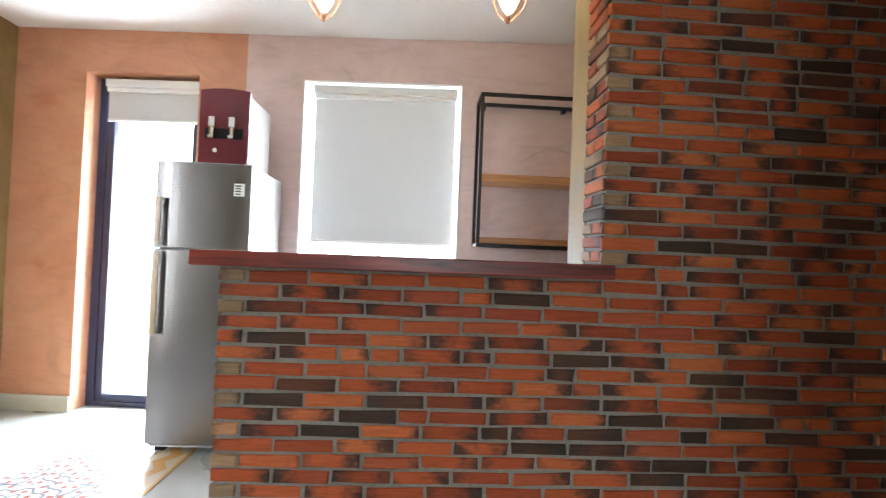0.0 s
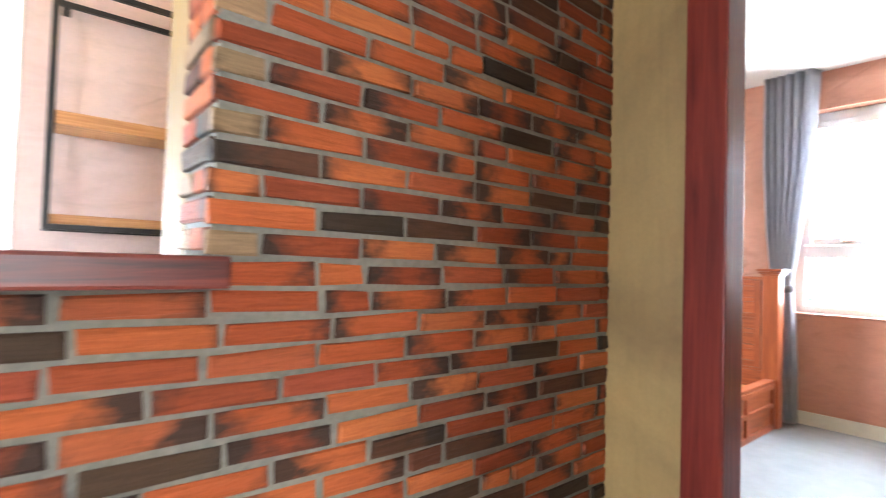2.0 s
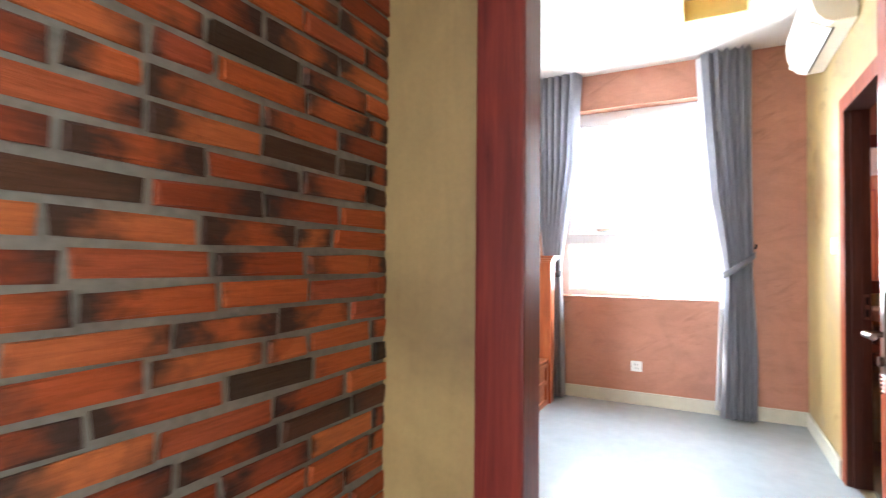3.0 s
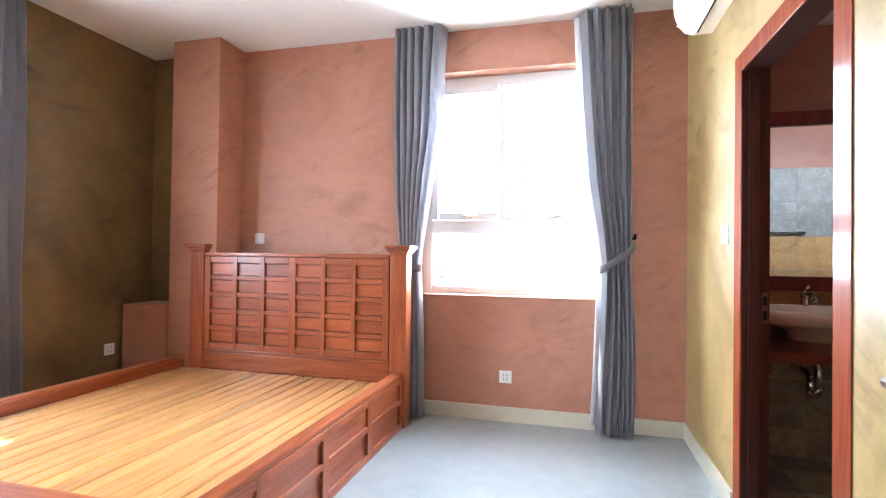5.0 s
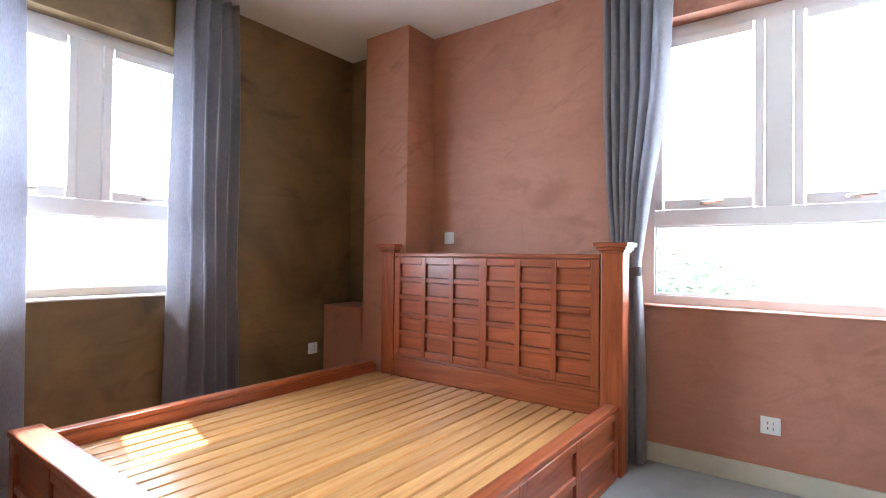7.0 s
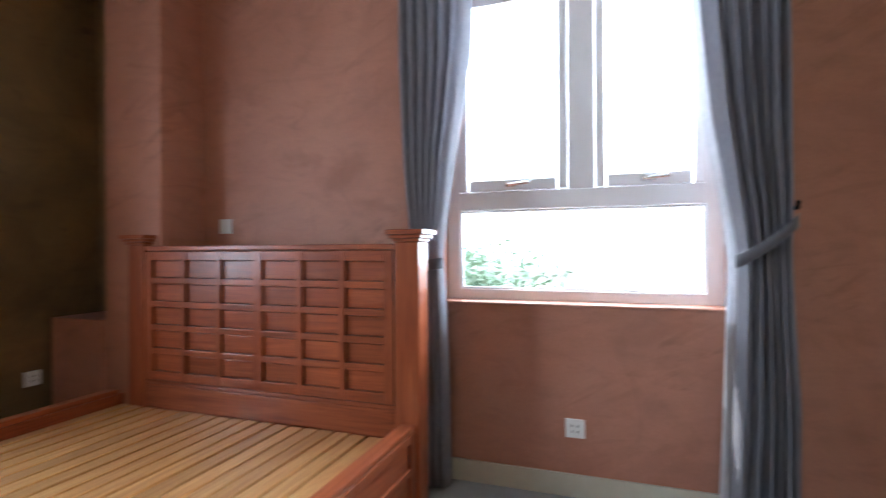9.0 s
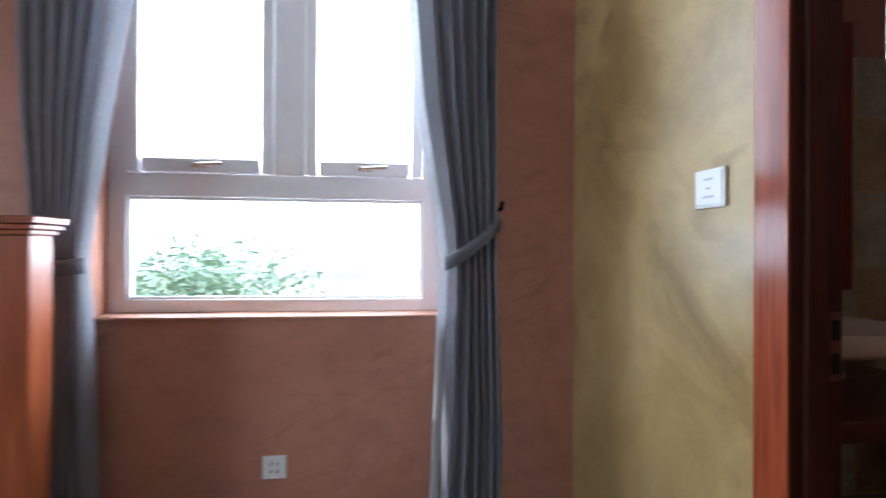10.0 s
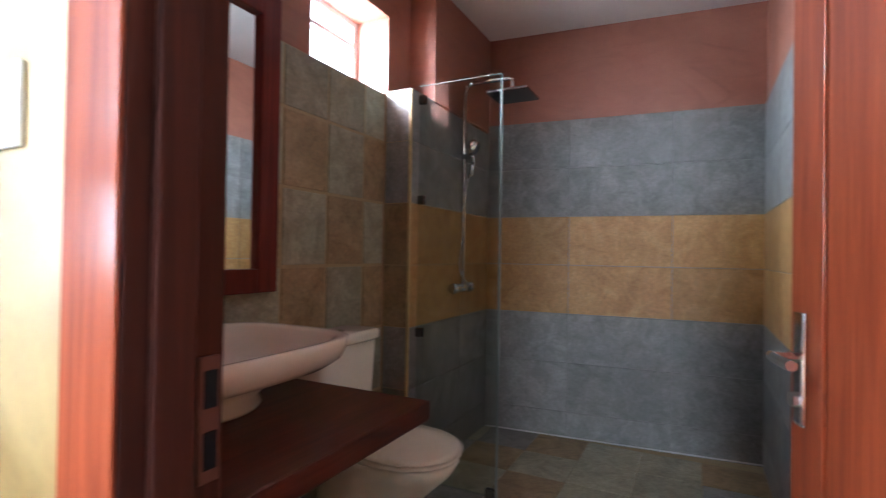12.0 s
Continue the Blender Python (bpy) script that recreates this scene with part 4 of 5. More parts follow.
rail("side_rail", BY0, BY0 + 0.055, -1)
rail("side_rail", BY1 - 0.055, BY1, 1)
fb = part("footboard", box(B(), FX0, FX1, BY0 - 0.03, BY1 + 0.03, 0.03, 0.375, 0.004), BED_WOOD, o)
part("foot_cap", box(B(), FX0 - 0.015, FX1 + 0.012, BY0 - 0.05, BY1 + 0.05, 0.376, 0.402, 0.007), BED_WOOD, fb)
for y in (BY0 + 0.03, 2.545, 3.01, 3.475, BY1 - 0.03):
    part("divider", box(B(), FX0 - 0.016, FX0, y - 0.035, y + 0.035, 0.0, 0.374, 0.004), BED_WOOD_Z, fb)
for z0, z1 in ((0.0, 0.05), (0.172, 0.205), (0.335, 0.374)):
    for a, b in zip((BY0 + 0.065, 2.58, 3.045, 3.51), (2.51, 2.975, 3.44, BY1 - 0.065)):
        part("field_bar", box(B(), FX0 - 0.014, FX0, a, b, z0, z1, 0.004), BED_WOOD, fb)
for x in (3.2, 3.85, 4.5):
    part("slat_bearer", box(B(), x - 0.03, x + 0.03, BY0 + 0.056, BY1 - 0.056, 0.23, 0.279), BED_WOOD, o)
ns = 20
sy = (BY1 - BY0 - 0.12) / ns
for k in range(ns):
    y = BY0 + 0.06 + sy * k + 0.003 * math.sin(7 * k)
    part("slat", box(B(), FX1 + 0.002, HX + 0.006, y, y + sy - 0.016, 0.280, 0.300 + 0.0015 * math.sin(5 * k), 0.003), SLAT_WOOD, o)


def curtain(label, m, profile, pleats, amp, window_side, tie=None, lining=0):
    """A pleated curtain hung along local x; profile: (z, x0, x1) downward; y leans into the room. tie: (z at the near side, z at the hook side, hook toward x1)."""
    o = thing("curtain", label, "curtain", "grey bedroom curtains", m)
    rows, cols = 40, pleats * 18
    zs = [p[0] for p in profile]
    rnd = random.Random(len(label) + pleats)
    tall = [rnd.uniform(0.65, 1.15) for _ in range(pleats + 2)]
    bm = B()
    grid = []
    for i in range(rows + 1):
        z = zs[0] + (zs[-1] - zs[0]) * i / rows
        a = float(np.interp(-z, [-q for q in zs], [p[1] for p in profile]))
        b = float(np.interp(-z, [-q for q in zs], [p[2] for p in profile]))
        squeeze = min(1.0, (b - a) / (profile[0][2] - profile[0][1]))
        row = []
        for k in range(cols + 1):
            t = k / cols
            # the fold beside the window is the broadest
            s = t if window_side < 0 else 1 - t
            run = pleats * s ** 1.35 + 0.10 * math.sin(2.1 * z + 7 * s) * min(1, 4 * s)
            crest = abs(math.sin(math.pi * run)) ** 0.75
            fold = amp * tall[min(pleats, max(0, int(run)))] * (2 * crest - 1) + 0.010 * math.sin(4 * t + 1.9 * z)
            shift = 0.008 * math.sin(2 * math.pi * run)
            row.append(bm.verts.new((a + (b - a) * t + shift, fold * (0.55 + 0.45 * squeeze) + 0.018 * (1 - squeeze), z)))
        grid.append(row)
    for r0, r1 in zip(grid, grid[1:]):
        for k in range(cols):
            bm.faces.new((r0[k], r0[k + 1], r1[k + 1], r1[k]))
    c = part("cloth", bm, CURTAIN, o, "", True)
    sol = c.modifiers.new("thick", "SOLIDIFY")
    sol.thickness = 0.003
    if lining:
        bm = B()
        grid = []
        for i in range(rows + 1):
            z = zs[0] - 0.02 + (zs[-1] + 0.06 - zs[0]) * i / rows
            a = float(np.interp(-z, [-q for q in zs], [p[1] for p in profile]))
            b = float(np.interp(-z, [-q for q in zs], [p[2] for p in profile]))
            e = a if lining < 0 else b
            row = []
            for k in range(9):
                t = k / 8
                row.append(bm.verts.new((e + lining * (0.034 - 0.12 * t), -0.045 + 0.012 * math.sin(9 * t + 2 * z), z)))
            grid.append(row)
        for r0, r1 in zip(grid, grid[1:]):
            for k in range(8):
                bm.faces.new((r0[k], r0[k + 1], r1[k + 1], r1[k]))
        q = part("lining", bm, LINING, o, "white lining showing at the edge", True)
        s2 = q.modifiers.new("thick", "SOLIDIFY")
        s2.thickness = 0.002
    if tie:
        z_free, z_hook, side = tie
        zf = z_free
        a = float(np.interp(-zf, [-q for q in zs], [p[1] for p in profile]))
        b = float(np.interp(-zf, [-q for q in zs], [p[2] for p in profile]))
        rings = []
        for k in range(13):
            t = k / 12
            x = (a - 0.015) + (b - a + 0.03) * t
            s = t if side > 0 else 1 - t
            zc = z_free + (z_hook - z_free) * s ** 1.2
            y = 0.03 + amp * 0.9 * math.sin(math.pi * t) ** 0.5
            rings.append([(x, y, zc - 0.027), (x, y + 0.006, zc - 0.025), (x, y + 0.006, zc + 0.025), (x, y, zc + 0.027)])
        part("tieback", loft(B(), rings), TIE_CLOTH, o, "grey cloth tieback band", True)
        hx = b + 0.02 if side > 0 else a - 0.02
        hk = B()
        tube(hk, [(hx, -0.10, z_hook + 0.05), (hx, 0.0, z_hook + 0.05), (hx, 0.012, z_hook + 0.075)], 0.008)
        part("hook", hk, DARK_SLOT, o, "small dark wall hook")
    return o


# local x runs along -y of the room for the east window
EMR = Matrix(((0, -1, 0, 5.105), (-1, 0, 0, 0), (0, 0, 1, 0), (0, 0, 0, 1)))
curtain("grey pleated curtain tied back beside terracotta wall", EMR, [(2.845, -0.935, -0.585), (2.3, -0.905, -0.585), (1.7, -0.855, -0.582), (1.3, -0.79, -0.58), (1.12, -0.768, -0.585), (0.9, -0.772, -0.575), (0.5, -0.785, -0.56), (0.015, -0.805, -0.565)], 6, 0.045, -1, (1.10, 1.26, 1), -1)
curtain("grey pleated curtain tied back behind the bed post", EMR, [(2.845, -2.25, -1.86), (2.6, -2.25, -1.875), (2.1, -2.245, -1.89), (1.6, -2.22, -1.97), (1.12, -2.17, -2.035), (0.9, -2.175, -2.02), (0.5, -2.18, -2.005), (0.015, -2.19, -2.0)], 6, 0.045, 1, (1.09, 1.06, -1))
NMR = Matrix(((1, 0, 0, 0), (0, -1, 0, 4.415), (0, 0, 1, 0), (0, 0, 0, 1)))
curtain("grey pleated curtain hanging straight by ochre wall", NMR, [(2.845, 3.66, 4.06), (1.5, 3.625, 4.085), (0.015, 3.61, 4.11)], 5, 0.036, -1)
curtain("grey pleated curtain hanging straight at window edge", NMR, [(2.845, 2.46, 2.90), (1.5, 2.45, 2.935), (0.015, 2.44, 2.95)], 5, 0.036, 1)


def wall_plate(label, m, kind):
    """A square white plate, z up, facing local -y, centred on the origin."""
    o = thing("socket_plate" if kind == "socket" else "light_switch", label, "socket" if kind == "socket" else "switch", "wall plates", m)
    part("plate", box(B(), -0.044, 0.044, -0.009, 0.0, -0.044, 0.044, 0.004), WHITE_PLASTIC, o)
    if kind == "socket":
        part("insert", box(B(), -0.028, 0.028, -0.0115, -0.0088, -0.028, 0.028, 0.002), WHITE_PLASTIC, o)
        for z in (-0.014, 0.014):
            for x in (-0.012, 0.012):
                part("slot", box(B(), x - 0.002, x + 0.002, -0.0125, -0.0114, z - 0.006, z + 0.006), DARK_SLOT, o)
    else:
        for x in (-0.017, 0.017):
            part("rocker", box(B(), x - 0.0155, x + 0.0155, -0.014, -0.0088, -0.034, 0.034, 0.003), WHITE_PLASTIC, o)
    return o


FACE_W = pose(0, 0, 0, 0, 0, -90)
wall_plate("white double socket low on terracotta wall", Matrix.Translation((5.218, 1.418, 0.318)) @ FACE_W, "socket")
wall_plate("white light switch above the bed headboard", Matrix.Translation((5.218, 3.448, 1.30)) @ FACE_W, "switch")
wall_plate("white socket low on dark ochre wall", Matrix.Translation((4.80, 4.505, 0.405)), "socket")
sw = thing("light_switch", "white square switch plate with grey marks on olive wall", "switch", "wall plates", Matrix.Translation((4.35, 0.231, 1.302)) @ pose(0, 0, 0, 0, 0, 180))
part("plate", box(B(), -0.055, 0.055, -0.008, 0.0, -0.047, 0.047, 0.004), WHITE_PLASTIC, sw)
part("inset", box(B(), -0.047, 0.047, -0.0105, -0.0078, -0.039, 0.039, 0.002), WHITE_PLASTIC, sw)
for z, w in ((0.022, 0.016), (0.0, 0.009), (-0.020, 0.020)):
    part("mark", box(B(), -w, w, -0.0112, -0.0104, z - 0.003, z + 0.003), PRINT_GREY, sw, "small grey printed mark")

# air conditioner above the bathroom doorway
o = thing("air_conditioner", "white wall-mounted split air conditioner", "air conditioner")
prof = [(0.232, 2.42), (0.33, 2.415), (0.37, 2.43), (0.405, 2.47), (0.425, 2.53), (0.432, 2.60), (0.425, 2.665), (0.405, 2.69), (0.36, 2.70), (0.232, 2.70)]
ring0 = [(3.80, y, z) for y, z in prof]
rings = [[(x, 0.232 + (y - 0.232) * s, 2.56 + (z - 2.56) * s) for _, y, z in ring0] for x, s in ((3.80, 0.97), (3.81, 1.0), (4.62, 1.0), (4.63, 0.97))]
case = part("casing", loft(B(), rings), CREAM_PLASTIC, o)
fl = B()
box(fl, 3.87, 4.58, -0.004, 0.004, -0.055, 0.055, 0.003, Matrix.Translation((0, 0.372, 2.432)) @ Matrix.Rotation(radians(-62), 4, "X"))
part("louvre", fl, WHITE_PLASTIC, o)
sl = B()
box(sl, 3.88, 4.57, -0.003, 0.003, -0.009, 0.009, 0, Matrix.Translation((0, 0.322, 2.412)) @ Matrix.Rotation(radians(-88), 4, "X"))
part("outlet_slot", sl, DARK_SLOT, o)
lb = B()
for k in range(3):
    box(lb, 3.7965, 3.80, 0.30, 0.38 - 0.02 * k, 2.60 + 0.025 * k, 2.612 + 0.025 * k)
part("rating_label", lb, STEEL, o, "small grey printed label")

# ---- bathroom things ----
o = thing("vanity_top", "thick dark red wooden vanity slab on the wall", "vanity")
part("slab", box(B(), 4.29, BX - 0.012, -0.69, 0.129, 0.700, 0.752, 0.006), VANITY_WOOD, o)
for y in (-0.45, 0.0):
    part("bracket", box(B(), 4.5, BX - 0.012, y - 0.02, y + 0.02, 0.60, 0.699), COUNTER_WOOD, o)

o = thing("wash_basin", "white glazed ceramic vessel basin with flared rim", "basin")
bc = (4.735, -0.325)
prof = [(0.12, 0.15, 0.753), (0.125, 0.155, 0.762), (0.118, 0.145, 0.785), (0.135, 0.17, 0.812), (0.19, 0.245, 0.834), (0.24, 0.312, 0.847), (0.258, 0.336, 0.863), (0.266, 0.347, 0.888), (0.270, 0.354, 0.917), (0.264, 0.347, 0.921), (0.244, 0.322, 0.919), (0.236, 0.312, 0.912), (0.225, 0.298, 0.880), (0.19, 0.25, 0.835), (0.12, 0.16, 0.808), (0.03, 0.03, 0.803)]
rings = [oval(bc[0], bc[1], z, a, b, 52, 2.0 + 1.6 * min(1, max(0, (z - 0.79) / 0.08))) for a, b, z in prof]
part("bowl", loft(B(), rings), CERAMIC, o, "", True)
part("drain", rod(B(), (bc[0], bc[1], 0.804), (bc[0], bc[1], 0.809), 0.024, 20), CHROME, o)
o = thing("basin_tap", "chrome single-lever basin tap", "tap")
tb = B()
rod(tb, (4.995, -0.36, 0.753), (4.995, -0.36, 0.985), 0.022, 18)
tube(tb, [(4.995, -0.36, 0.965), (4.94, -0.36, 0.985), (4.86, -0.36, 0.965), (4.855, -0.36, 0.945)], 0.013, 10)
part("body", tb, CHROME, o, "", True)
lv = B()
tube(lv, [(4.995, -0.36, 0.985), (4.995, -0.36, 1.01), (4.94, -0.36, 1.03)], 0.009)
part("lever", lv, CHROME, o, "", True)
o = thing("basin_trap", "chrome waste trap below the vanity slab", "pipe")
tb = B()
tube(tb, [(4.75, -0.33, 0.699), (4.75, -0.33, 0.50), (4.76, -0.33, 0.46), (4.80, -0.33, 0.44), (4.84, -0.33, 0.46), (4.85, -0.33, 0.53), (4.90, -0.33, 0.55), (5.068, -0.33, 0.55)], 0.019, 12)
part("pipe", tb, CHROME, o, "", True)

o = thing("wall_mirror", "large mirror in dark red wooden frame", "mirror")
my0, my1, mz0, mz1, mw = -0.858, 0.06, 1.0, 2.075, 0.085
for y0, y1, z0, z1 in ((my0, my0 + mw, mz0, mz1), (my1 - mw, my1, mz0, mz1), (my0 + mw, my1 - mw, mz0, mz0 + mw), (my0 + mw, my1 - mw, mz1 - mw, mz1)):
    part("frame_bar", box(B(), BX - 0.052, BX - 0.013, y0, y1, z0, z1, 0.006), RED_WOOD, o)
part("mirror_glass", box(B(), BX - 0.028, BX - 0.014, my0 + mw, my1 - mw, mz0 + mw, mz1 - mw), MIRROR_M, o)

o = thing("toilet", "white two-piece ceramic toilet with closed lid", "toilet")
ty = -1.15


def bowl_ring(x0, x1, w, z, n=32):
    pts = []
    for k in range(n):
        a = 2 * math.pi * k / n
        c, s = math.cos(a), math.sin(a)
        mid, half = (x0 + x1) / 2, (x1 - x0) / 2
        x = mid + half * math.copysign(abs(c) ** (0.75 if c > 0 else 1.0), c)
        pts.append((x, ty + w * math.copysign(abs(s) ** 0.85, s), z))
    return pts


part("bowl", loft(B(), [bowl_ring(4.60, 5.04, 0.115, 0.0), bowl_ring(4.60, 5.04, 0.115, 0.03), bowl_ring(4.62, 5.04, 0.11, 0.14), bowl_ring(4.55, 5.04, 0.13, 0.24), bowl_ring(4.455, 5.04, 0.175, 0.33), bowl_ring(4.43, 5.04, 0.19, 0.375), bowl_ring(4.435, 5.04, 0.188, 0.388)]), CERAMIC, o, "", True)
part("seat", loft(B(), [bowl_ring(4.432, 4.88, 0.187, 0.391), bowl_ring(4.424, 4.88, 0.193, 0.398), bowl_ring(4.428, 4.88, 0.190, 0.406)]), CERAMIC, o, "", True)
part("lid", loft(B(), [bowl_ring(4.428, 4.88, 0.19, 0.411), bowl_ring(4.42, 4.88, 0.195, 0.419), bowl_ring(4.44, 4.87, 0.18, 0.431), bowl_ring(4.52, 4.83, 0.12, 0.437)]), CERAMIC, o, "", True)
tank = part("tank", loft(B(), [oval(4.985, ty, 0.389, 0.075, 0.155, 32, 6), oval(4.985, ty, 0.42, 0.080, 0.165, 32, 6), oval(4.98, ty, 0.775, 0.088, 0.180, 32, 6)]), CERAMIC, o, "", True)
part("tank_lid", loft(B(), [oval(4.977, ty, 0.776, 0.090, 0.186, 32, 6), oval(4.975, ty, 0.785, 0.097, 0.194, 32, 6), oval(4.975, ty, 0.810, 0.097, 0.194, 32, 6), oval(4.975, ty, 0.820, 0.088, 0.184, 32, 6)]), CERAMIC, o, "", True)
part("flush_button", rod(B(), (4.975, ty, 0.819), (4.975, ty, 0.825), 0.022, 18), CHROME, o)

o = thing("shower_screen", "clear frameless shower glass panel with dark clamps", "shower screen")
g = part("glass_panel", box(B(), 4.483, 4.918, -1.706, -1.697, 0.01, 2.0, 0.001), SHOWER_GLASS, o)
g.visible_shadow = False
part("glass_edge", box(B(), 4.473, 4.4825, -1.706, -1.697, 0.01, 2.0), GLASS_EDGE, o, "bright polished glass edge")
part("glass_edge", box(B(), 4.478, 4.918, -1.706, -1.697, 2.0005, 2.003), GLASS_EDGE, o)
for z in (0.75, 1.42, 1.93):
    part("clamp", box(B(), 4.885, 4.9235, -1.715, -1.688, z - 0.022, z + 0.022, 0.003), STEEL, o)
part("floor_clamp", box(B(), 4.49, 4.53, -1.715, -1.688, -0.002, 0.05, 0.003), STEEL, o)

o = thing("shower_set", "chrome rain shower with riser pipe and mixer", "shower")
ry, rx = -2.14, 4.87
tb = B()
tube(tb, [(rx, ry, 0.97), (rx, ry, 2.10), (rx - 0.015, ry - 0.005, 2.13), (rx - 0.04, ry - 0.01, 2.143), (4.62, ry - 0.05, 2.155), (4.60, ry - 0.05, 2.145), (4.595, ry - 0.05, 2.07)], 0.011, 10)
part("riser_pipe", tb, CHROME, o, "", True)
part("rain_head", box(B(), 4.475, 4.715, ry - 0.17, ry + 0.07, 2.048, 2.064, 0.006), STEEL, o, "flat square rain head")
tb = B()
rod(tb, (rx, ry - 0.09, 0.955), (rx, ry + 0.09, 0.955), 0.024, 14)
rod(tb, (rx, ry - 0.07, 0.955), (4.917, ry - 0.07, 0.955), 0.018, 12)
rod(tb, (rx, ry + 0.07, 0.955), (4.917, ry + 0.07, 0.955), 0.018, 12)
part("mixer", tb, CHROME, o, "", True)
tb = B()
for y in (ry - 0.105, ry + 0.105):
    rod(tb, (rx, y - 0.015, 0.955), (rx, y + 0.015, 0.955), 0.03, 12)
part("knob", tb, CHROME, o, "", True)
hs = B()
tube(hs, [(rx - 0.045, ry, 1.74), (rx - 0.06, ry + 0.01, 1.68), (rx - 0.05, ry + 0.02, 1.60)], 0.013)
rod(hs, (rx - 0.07, ry, 1.755), (rx - 0.04, ry, 1.775), 0.045, 18)
part("hand_shower", hs, CHROME, o, "", True)
part("hand_bracket", box(B(), rx - 0.05, rx + 0.012, ry - 0.014, ry + 0.014, 1.70, 1.73, 0.003), CHROME, o)
hq = B()
pts = [(rx - 0.045 + 0.01 * math.sin(k), ry + 0.03 + 0.10 * math.sin(math.pi * k / 12), 1.60 - 0.62 * math.sin(math.pi * k / 24) + 0.0) for k in range(13)]
tube(hq, pts, 0.006, 8)
part("hose", hq, CHROME, o, "", True)

o = thing("towel_bar", "chrome towel bar on the banded tile wall", "towel bar")
tb = B()
rod(tb, (3.372, -1.05, 1.43), (3.372, -0.45, 1.43), 0.009, 12)
for y in (-1.03, -0.47):
    rod(tb, (3.322, y, 1.43), (3.38, y, 1.43), 0.016, 12)
part("bar", tb, CHROME, o, "", True)
o = tagged(new("ceiling_hatch", mesh_of("ceiling_hatch", box(B(), 3.95, 4.35, -1.95, -1.55, 2.592, 2.5995, 0.002), WHITE_CEILING)), "white square access panel in bathroom ceiling", "hatch")

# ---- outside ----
# added glowing cylinder, so the panes show white instead of a dark horizon
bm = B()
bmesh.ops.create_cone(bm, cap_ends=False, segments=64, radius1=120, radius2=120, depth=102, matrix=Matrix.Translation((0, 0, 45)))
structure("backdrop", bm, BACKDROP_GLOW, "pale glowing backdrop standing in for bright distance outside the windows", "backdrop")
structure("ground", box(B(), -400, 400, -400, 400, -3.6, -3.5), GROUND_M, "dry earth ground outside the flat", "ground")
o = thing("tree", "leafy green tree outside the bedroom window", "tree")
rt = random.Random(5)
tb = B()
base = Vector((11.6, 4.55, -3.3))
rod(tb, base - Vector((0, 0, 0.2)), base + Vector((0.1, 0.05, 2.2)), 0.16, 12, 0.11)
part("trunk", tb, BARK, o)
tb = B()
tips = []
for k in range(11):
    a = rt.uniform(0, 6.28)
    p0 = base + Vector((0.1, 0.05, rt.uniform(1.6, 2.2)))
    p1 = p0 + Vector((math.cos(a) * rt.uniform(0.5, 1.2), math.sin(a) * rt.uniform(0.6, 1.3), rt.uniform(0.7, 1.5)))
    p2 = p1 + Vector((math.cos(a) * rt.uniform(0.2, 0.7), math.sin(a) * rt.uniform(0.2, 0.7), rt.uniform(0.3, 1.0)))
    rod(tb, p0, p1, 0.06, 7, 0.035)
    rod(tb, p1, p2, 0.035, 6, 0.012)
    tips += [p1, p2, (p1 + p2) / 2]
part("limbs", tb, BARK, o)
vs, fs = [], []
for k in range(7500):
    c = rt.choice(tips) + Vector((rt.gauss(0, 0.36), rt.gauss(0, 0.48), rt.gauss(0.08, 0.26)))
    d = Vector((rt.uniform(-1, 1), rt.uniform(-1, 1), rt.uniform(-0.7, 0.3))).normalized()
    s = d.cross(Vector((rt.uniform(-1, 1), rt.uniform(-1, 1), 1))).normalized()
    ln, wd = rt.uniform(0.11, 0.20), rt.uniform(0.035, 0.06)
    i = len(vs)
    vs += [c, c + d * ln * 0.5 + s * wd, c + d * ln, c + d * ln * 0.5 - s * wd]
    fs.append((i, i + 1, i + 2, i + 3))
me = bpy.data.meshes.new("crown")
me.from_pydata([tuple(v) for v in vs], [], fs)
me.materials.append(LEAF)
cr = new("crown", me)
cr.parent = o

# ---- pieces of walls and floors ----
def mark_along(me, values):
    """Keeps on each corner how far it lies along its brick, from -1 to 1."""
    at = me.attributes.new("along", "FLOAT", "POINT")
    for k, v in enumerate(values):
        at.data[k].value = v


def piece_mesh(name, w, h, d, seed, material, chamfer=0.003, rough=0.0015):
    """A brick or tile: x width, z height, face toward -y at 0, back at d, with a worn chamfer."""
    r = random.Random(seed)

    def j():
        return r.uniform(-rough, rough)
    c = chamfer
    vs, fs = [], []
    for inset, y in ((0, d), (0, c), (c, 0)):
        for x, z in ((-w / 2 + inset, -h / 2 + inset), (w / 2 - inset, -h / 2 + inset), (w / 2 - inset, h / 2 - inset), (-w / 2 + inset, h / 2 - inset)):
            vs.append((x + (j() if y < d else 0), y + (j() if y == 0 else 0), z + (j() if y < d else 0)))
    for a, b in ((0, 4), (4, 8)):
        for k in range(4):
            fs.append((a + k, a + (k + 1) % 4, b + (k + 1) % 4, b + k))
    fs.append((8, 9, 10, 11))
    me = bpy.data.meshes.new(name)
    me.from_pydata(vs, [], fs)
    me.materials.append(material)
    mark_along(me, [v[0] / (w / 2) for v in vs])
    me.update()
    return me


def place(name, me, parent, m):
    ob = new(name, me)
    ob.parent = parent
    ob.matrix_basis = m
    return ob


rb = random.Random(11)
BRICK_H, COURSE = 0.0346, 0.0448
SIZES = {}
for w in (0.168, 0.174, 0.160, 0.072, 0.082):
    SIZES[w] = [piece_mesh("brick", w, BRICK_H, 0.02, int(w * 1000) + s, BRICK, 0.004, 0.0032) for s in range(5)]
PALE = [piece_mesh("brick", 0.072, BRICK_H, 0.02, 70 + s, BRICK_PALE, 0.003, 0.0022) for s in range(3)]


